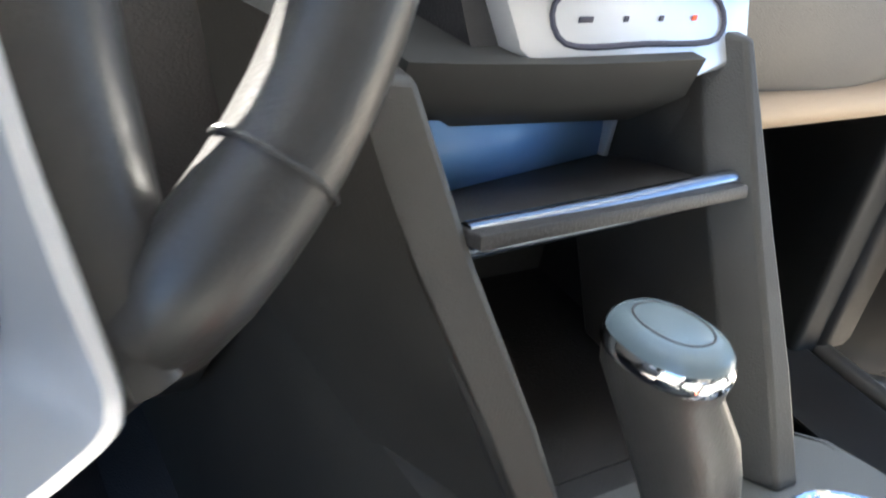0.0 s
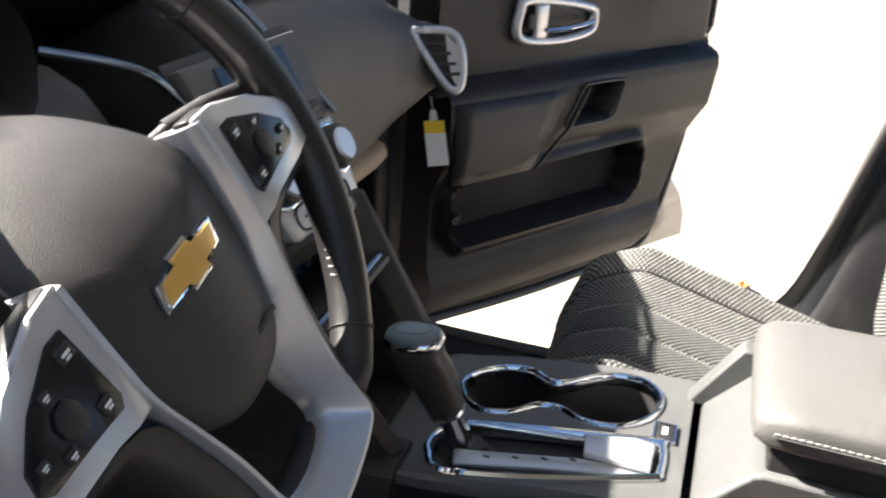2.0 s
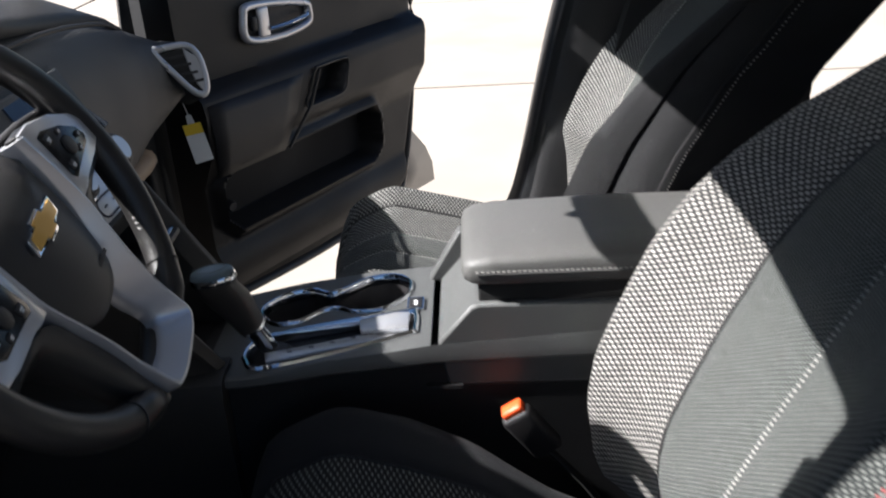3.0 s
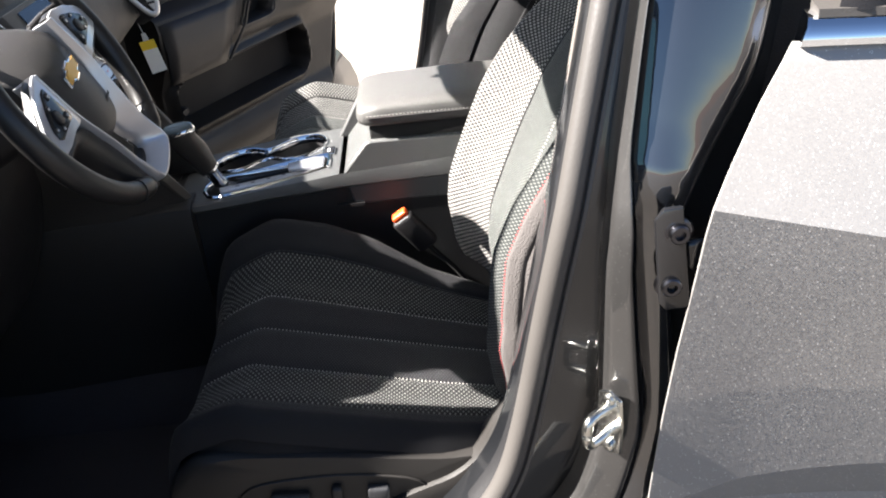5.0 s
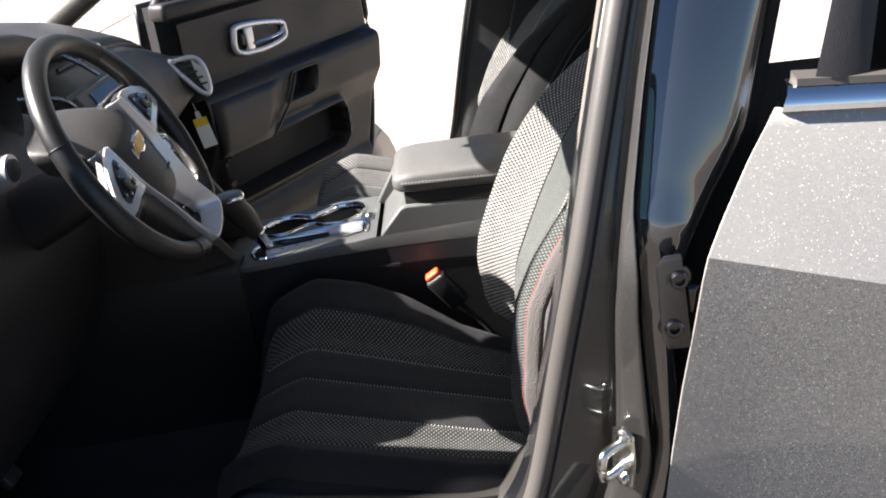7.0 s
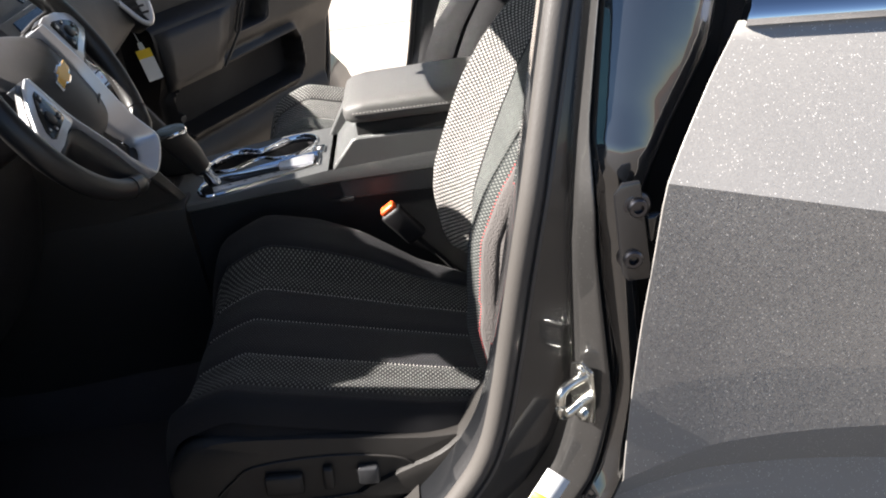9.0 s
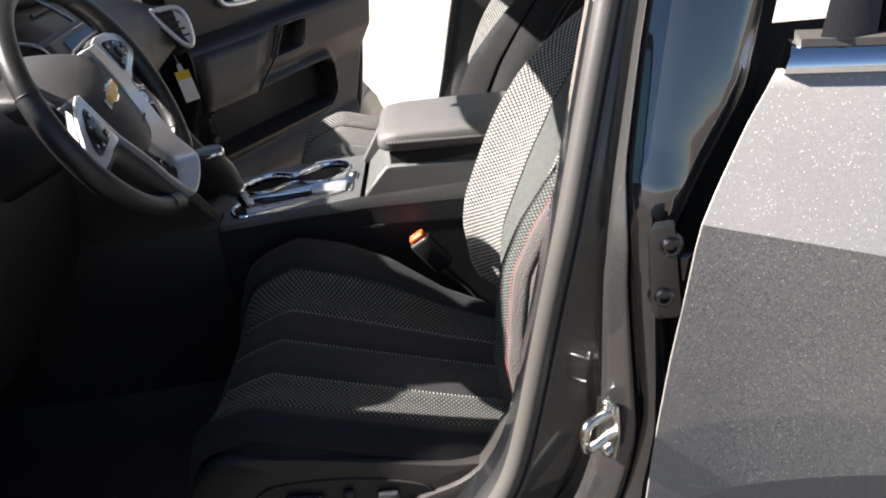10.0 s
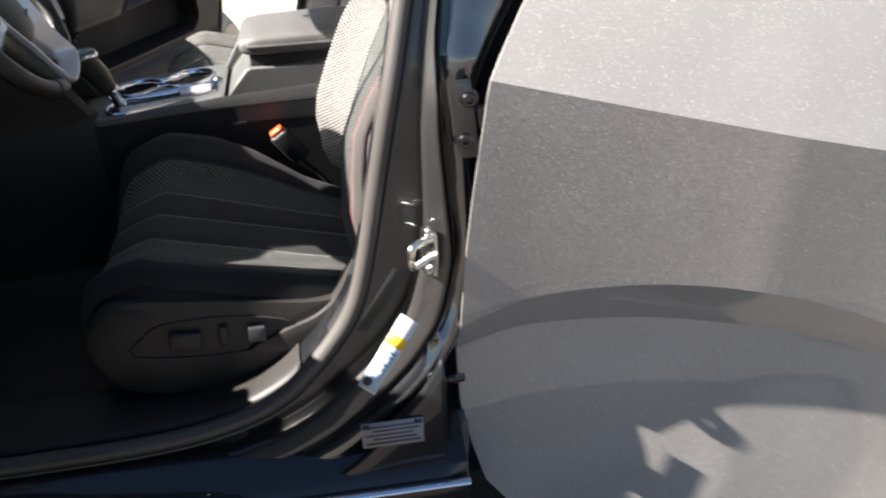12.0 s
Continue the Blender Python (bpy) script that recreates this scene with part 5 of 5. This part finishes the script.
part("stalk", tube([(-0.10, 0.0, 0.72), (-0.10, -0.05, 0.66), (-0.10, -0.09, 0.60)], 0.009, flat=0.5), RECESS, buckle)

# ---- hang tag under the dashboard ----
tag = root("hang_tag", (0.775, 0.703, 0.96), "white and yellow paper tag hanging from the dashboard", "tag")
TU, TV = Vector((0.45, -0.88, 0.06)).normalized(), Vector((-0.12, -0.22, -1)).normalized()
TO = Vector((0.775, 0.703, 0.960))
part("neck", slab([(-0.006, 0.0), (0.006, 0.0), (0.008, 0.02), (-0.008, 0.02)], TO, TU, TV, 0.0008), WHITE, tag)
part("yellow_band", slab([(-0.020, 0.02), (0.020, 0.02), (0.020, 0.044), (-0.020, 0.044)], TO, TU, TV, 0.0008), YELLOW, tag)
part("paper", slab([(-0.020, 0.044), (0.020, 0.044), (0.021, 0.106), (-0.020, 0.108)], TO, TU, TV, 0.0008), WHITE, tag)
part("string", tube([TO, TO + Vector((0, 0.01, 0.04))], 0.0012, n=6), WHITE, tag)


# ---- seats ----
def seat(xc, driver):
    out = -1 if driver else 1
    s = root("driver_seat" if driver else "passenger_seat", (xc, 0.1, 0.43), "dark cloth front seat with dotted knit panels" if driver else "dark cloth passenger seat with dotted knit panels", "car seat")
    slim = 1.0 if driver else 0.87
    dy = 0.0 if driver else -0.02
    by = 0.0 if driver else -0.022
    BACK = [(0.70, 0.235), (0.78, 0.258), (0.95, 0.272), (1.10, 0.268), (1.20, 0.235), (1.28, 0.19), (1.36, 0.14)]
    LEAN = [(0.70, -0.074), (0.76, -0.056), (0.84, -0.047), (0.89, -0.055), (0.94, -0.075), (1.0, -0.100), (1.044, -0.120), (1.10, -0.158), (1.15, -0.198), (1.20, -0.252), (1.27, -0.338), (1.36, -0.415)]

    if not driver:
        LEAN = [(0.70, -0.105), (0.80, -0.087), (0.88, -0.084)] + LEAN[4:]

    def back_at(u, v):
        """Front of the backrest: u across from -1 to 1, v up from 0 to 1."""
        z = lerp(0.70, 1.36, v)
        w = table(z, BACK) * slim
        bol = table(z, [(0.70, 0.05), (0.80, 0.062), (1.05, 0.062), (1.15, 0.04), (1.25, 0.012), (1.36, 0.0)])
        rise = max(0.0, (abs(u) - 0.42) / 0.46) ** 1.5 if abs(u) < 0.88 else 1 - ((abs(u) - 0.88) / 0.12) ** 2 * 0.6
        y = table(z, LEAN) + by - bol * (1 - rise)
        if driver and u * out > 0.5:
            y -= 0.030 * min((u * out - 0.5) / 0.4, 1) * min(max((0.98 - z) / 0.10, 0), 1)
        if not driver and u < 0:
            y += 0.75 * bol * min(rise, 1)
        return Vector((xc + u * w, y, z))

    def cushion_at(u, v):
        """Top of the cushion: u across from -1 to 1, v from the back to the front edge."""
        y = lerp(-0.17, 0.428, v)
        w = slim * table(y, [(-0.17, 0.25), (0.0, 0.275), (0.25, 0.28), (0.36, 0.265), (0.43, 0.22)] if u * out > 0 else [(-0.17, 0.205), (0.0, 0.225), (0.12, 0.255), (0.25, 0.278), (0.36, 0.265), (0.43, 0.22)])
        z = 0.668 + 0.25 * (min(y, 0.28) + 0.05) + (0.0 if driver else 0.028)
        z -= 0.9 * max(y - 0.27, 0) ** 1.35 * (1 + 2.2 * max(y - 0.36, 0) / 0.07)
        z += (0.040 if u * out > 0 else table(y, [(-0.12, 0.0), (0.0, 0.024), (0.10, 0.062), (0.18, 0.074), (0.30, 0.064)])) * (max(0.0, (abs(u) - 0.48) / 0.43) ** 1.5 if abs(u) < 0.91 else 1 - ((abs(u) - 0.91) / 0.09) ** 2 * 1.1)
        return Vector((xc + u * w, y + dy, z))

    def strip(name, at, u0, u1, v0, v1, material, length, nu=10, nv=36, puff=0.006, label=""):
        def fn(a, b):
            u, v = lerp(u0, u1, a), lerp(v0, v1, b)
            p = at(u, v)
            du, dv = at(u + 0.01, v) - at(u - 0.01, v), at(u, min(v + 0.01, 1)) - at(u, max(v - 0.01, 0))
            n = du.cross(dv).normalized()
            n = n if (n.z > 0 if at is cushion_at else n.y > 0) else -n
            return p + n * puff * (min(a, 1 - a, 0.22) / 0.22) ** 0.6 * (min(b, 1 - b, 0.06) / 0.06) ** 0.6
        return part(name, grid(fn, nu, nv, uv=(abs(u1 - u0) * 0.26, length * (v1 - v0))), material, s, label, angle=80)

    def stitches(at, n, r):
        """A row of small thread loops along a seam."""
        bm = bmesh.new()
        for k in range(n):
            a, b = at((k + 0.15) / n), at((k + 0.75) / n)
            d = (b - a).normalized()
            e = d.cross(Y + Z).normalized()
            g = d.cross(e)
            ends = [bm.verts.new(a), bm.verts.new(b)]
            mid = [bm.verts.new((a + b) / 2 + e * r * x + g * r * y) for x, y in ((1, 0), (0, 1), (-1, 0), (0, -1))]
            for i in range(4):
                for q in ends:
                    bm.faces.new((mid[i], mid[(i + 1) % 4], q))
        bmesh.ops.recalc_face_normals(bm, faces=bm.faces)
        return bm

    # backrest: shell, centre strips, bolsters
    rows = []
    for k in range(15):
        v = k / 14
        front = [back_at(u, v) - Y * 0.012 for u in (-1.0, -0.9, -0.75, -0.5, 0.0, 0.5, 0.75, 0.9, 1.0)]
        z = front[0].z
        w = table(z, BACK) * slim
        deep = table(z, [(0.70, 0.17), (0.9, 0.20), (1.1, 0.17), (1.2, 0.12), (1.36, 0.05)])
        yb = table(z, LEAN) + by - deep
        rows.append(front + [Vector((xc + a * w, yb + b, z)) for a, b in ((1.03, 0.07), (0.98, 0.02), (0.7, 0.0), (0.0, -0.01), (-0.7, 0.0), (-0.98, 0.02), (-1.03, 0.07))])
    part("backrest", loft(rows), CLOTH, s, "dark cloth backrest", subsurf=1)
    panels = ((-0.99, -0.37, KNIT, "light dotted knit panel"), (-0.37, 0.24, WEAVE, "grey woven centre panel"), (0.24, 0.95, WEAVE, "grey woven panel"), (0.95, 1.0, BOLSTER, "charcoal cloth bolster facing")) if driver else ((-0.99, -0.5, SHADED_CLOTH, "bolster facing in cloth darkened for shade"), (-0.5, 0.4, WEAVE, "grey woven centre panel"), (0.4, 0.99, FINE_KNIT, "dotted knit panel"))
    for u0, u1, m_, lab in panels:
        strip("bolster_facing" if m_ is BOLSTER else "back_panel", back_at, out * u0, out * u1, 0.045, 0.97, m_, 0.80, label=lab)
    if driver:
        part("seam", tube([back_at(out * -0.37, 0.05 + 0.9 * k / 24) + Y * 0.001 for k in range(25)], 0.0018, n=6), SOFT, s)
    for u in ((0.24,) if driver else (-0.5, 0.4)):
        part("stitch_line", stitches(lambda v: back_at(out * u, lerp(0.06, 0.95, v)) + Y * 0.001, 120, 0.0022), STITCH, s, "pale dotted seam")
    if driver:
        part("stitch_line", stitches(lambda v: back_at(out * 0.955, lerp(0.10, 0.85, v)) + Y * 0.003, 110, 0.0016), mat("red_thread", (0.40, 0.07, 0.07), 0.8), s, "red thread seam")
    for sgn in (-1, 1):
        def side_face(a, b):
            p = back_at(sgn * 1.0, lerp(0.10, 0.86, b))
            puff = 0.030 * math.sin(math.pi * min(a**0.7 * 0.9 + 0.04, 1)) * min(1, 8 * b, 6 * (1 - b))
            return p + Vector((sgn * (puff - 0.001), 0.002 - 0.20 * a * min(1, 0.35 + 3 * b), 0))
        bol_ = part("bolster", grid(side_face, 10, 30), BOLSTER if driver else SHADED_CLOTH, s, "charcoal cloth side bolster" if driver else "side bolster in cloth darkened for shade")
        part("stitching", tube([side_face(0.30, k / 24) + X * sgn * 0.003 + Y * 0.002 for k in range(1, 24)], 0.0016, n=5), SOFT, bol_)
        part("stitch_line", stitches(lambda v: side_face(0.36, lerp(0.03, 0.97, v)) + X * sgn * 0.002, 100, 0.0014), STITCH, bol_, "pale dotted seam")
    # cushion
    rows = []
    for k in range(13):
        v = k / 12
        top = [cushion_at(u, v) - Z * 0.010 for u in (-1.0, -0.93, -0.8, -0.5, 0.0, 0.5, 0.8, 0.93, 1.0)]
        y = top[0].y
        lo = 0.55 + 0.03 * v if v < 0.95 else 0.63
        w = abs(top[0].x - xc)
        rows.append(top + [Vector((xc + a * w, y - 0.02 * v, z)) for a, z in ((1.0, (top[8].z + lo) / 2), (0.95, lo), (0.4, lo - 0.01), (-0.4, lo - 0.01), (-0.95, lo), (-1.0, (top[0].z + lo) / 2))])
    part("cushion", loft(rows), CLOTH, s, "dark cloth seat cushion", subsurf=1)
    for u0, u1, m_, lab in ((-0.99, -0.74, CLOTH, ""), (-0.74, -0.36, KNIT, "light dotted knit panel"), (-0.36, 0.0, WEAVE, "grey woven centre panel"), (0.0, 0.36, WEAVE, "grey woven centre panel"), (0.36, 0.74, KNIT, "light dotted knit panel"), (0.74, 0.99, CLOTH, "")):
        # The driver's cushion takes the copies darkened for shade.
        m_ = {KNIT: SHADED_KNIT, WEAVE: SHADED_WEAVE}.get(m_, m_) if driver else FINE_KNIT if u0 > 0.3 or u1 < -0.3 else COARSE_WEAVE
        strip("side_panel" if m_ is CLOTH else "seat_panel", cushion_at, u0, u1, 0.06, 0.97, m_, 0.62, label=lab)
    for u in (-0.74, -0.36, 0.0, 0.36, 0.74):
        if abs(u) < 0.5:
            part("stitch_line", stitches(lambda v: cushion_at(u, lerp(0.08, 0.95, v)) + Z * 0.001, 90, 0.0018), STITCH, s, "pale dotted seam")
        else:
            part("seam", tube([cushion_at(u, 0.07 + 0.88 * k / 24) + Z * 0.001 for k in range(25)], 0.0018, n=6), SOFT, s)
    # plastic side shield with switches
    xs = xc + out * 0.266
    SH = [(0.395, 0.640), (0.368, 0.700), (0.318, 0.728), (0.205, 0.720), (0.063, 0.700), (-0.02, 0.690), (-0.10, 0.70), (-0.17, 0.735), (-0.21, 0.70), (-0.20, 0.60), (-0.06, 0.560), (0.085, 0.534), (0.269, 0.519), (0.365, 0.552)]
    SHS = smooth_path_2d(SH, 3)
    cy, cz = 0.1, 0.64
    shield = part("side_shield", loft([[Vector((xs + out * h, lerp(cy, a, f), lerp(cz, b, f))) for a, b in SHS] for h, f in ((-0.06, 1.0), (-0.008, 1.0), (0.006, 0.985), (0.014, 0.94), (0.017, 0.6), (0.0175, 0.2))]), PLASTIC, s, "dark plastic side shield")
    hollow = [(0.316, 0.618), (0.290, 0.655), (0.255, 0.676), (0.150, 0.680), (0.055, 0.664), (0.026, 0.640), (0.040, 0.616), (0.070, 0.606), (0.200, 0.602)]
    part("switch_recess", slab(hollow[::out], Vector((xs + out * 0.0172, 0, 0)), Y, Z, 0.0016), SOFT, shield)
    part("recess_lip", tube([(xs + out * 0.0185, a, b) for a, b in smooth_path_2d(hollow, 3)], 0.0022, n=6, end=True, up=X), PLASTIC, shield)
    for y, z, w, h, m_ in ((0.219, 0.642, 0.056, 0.036, PLASTIC), (0.154, 0.645, 0.016, 0.040, PLASTIC), (0.096, 0.642, 0.032, 0.032, PANEL)):
        part("seat_switch", rbox((xs + out * 0.023, y, z), (0.014, w, h), 0.005, pose(0, 0, 0, 4)), m_, shield, "dark seat switch")
    cover = part("recliner_cover", loft([[Vector((xs + out * h, lerp(-0.06, a, f), lerp(0.655, b, f))) for a, b in smooth_path_2d([(0.120, 0.606), (0.05, 0.640), (-0.01, 0.664), (-0.05, 0.700), (-0.085, 0.752), (-0.125, 0.765), (-0.15, 0.70), (-0.12, 0.61), (-0.03, 0.596), (0.06, 0.594)], 3)] for h, f in ((-0.02, 1.0), (0.018, 1.0), (0.025, 0.95), (0.027, 0.7), (0.0275, 0.3))]), PLASTIC, s, "dark grey recliner cover")
    part("recliner_lever", tube(smooth_path([(xs + out * 0.030, -0.075, 0.672), (xs + out * 0.036, -0.045, 0.672), (xs + out * 0.037, -0.022, 0.655), (xs + out * 0.036, -0.035, 0.638), (xs + out * 0.030, -0.075, 0.634)], 4), 0.006, flat=0.7), PANEL, cover)
    part("slide_rail", rbox((xc, 0.05, 0.475), (0.40, 0.50, 0.10), 0.02), SOFT, s)
    part("headrest", loft([ring((xc, y, z), X, Y, a, b, 24, 2.8) for z, y, a, b in ((1.38, -0.47, 0.09, 0.035), (1.40, -0.47, 0.125, 0.05), (1.50, -0.47, 0.13, 0.055), (1.53, -0.47, 0.08, 0.03))]), CLOTH, s)
    return s


seat(-0.385, True)
seat(0.430, False)
# ---- pedals ----
pedal = root("pedals", (-0.36, 0.95, 0.5), "black rubber foot pedals under the dashboard", "pedal")
for x, w in ((-0.42, 0.09), (-0.28, 0.05)):
    part("pedal_pad", rbox((x, 0.93, 0.55), (w, 0.02, 0.08), 0.006, pose(0, 0, 0, -30)), RUBBER, pedal)
    part("pedal_arm", tube([(x, 0.94, 0.57), (x, 1.02, 0.72), (x, 1.05, 0.85)], 0.01), SOFT, pedal)

# ---- fallen leaf ----
leaf = part("leaf", grid(lambda u, v: Vector((2.36 + 0.09 * (u - 0.5), -0.02 + 0.06 * math.sin(math.pi * min(u * 1.05, 1)) * (v - 0.5), 0.006 + 0.02 * abs(v - 0.5) * 2 + 0.012 * math.sin(6 * u))), 8, 4), LEAF, None, solid=0.001)
tagged(leaf, "dry orange leaf lying on the concrete", "leaf")

# ---- paving slabs ----
SLAB_X, SLAB_Y = 3.1, 6.0
base = rbox((0, 0, -0.04), (SLAB_X - 0.034, SLAB_Y - 0.034, 0.08), 0.006, seg=1)
slab_mesh = bpy.data.meshes.new("slab")
base.to_mesh(slab_mesh)
base.free()
slab_mesh.materials.append(CONCRETE)
for i in range(-2, 8):
    for j in range(-4, 5):
        ob = new("slab", slab_mesh)
        ob.parent = ground
        ob.location = (4.50 + SLAB_X * (i + 0.5), 1.2 + SLAB_Y * j, 0)
# Unseen lane, added dark so the ground throws less light on the car.
lane = part("unseen_lane", rbox((1.285 - 15.0, 1.2, 0.003), (30.0, 53.9, 0.01), 0.003), ASPHALT, None)
tagged(lane, "unseen dark asphalt lane added under the parked car to cut bounce light", "road", kind="structure")
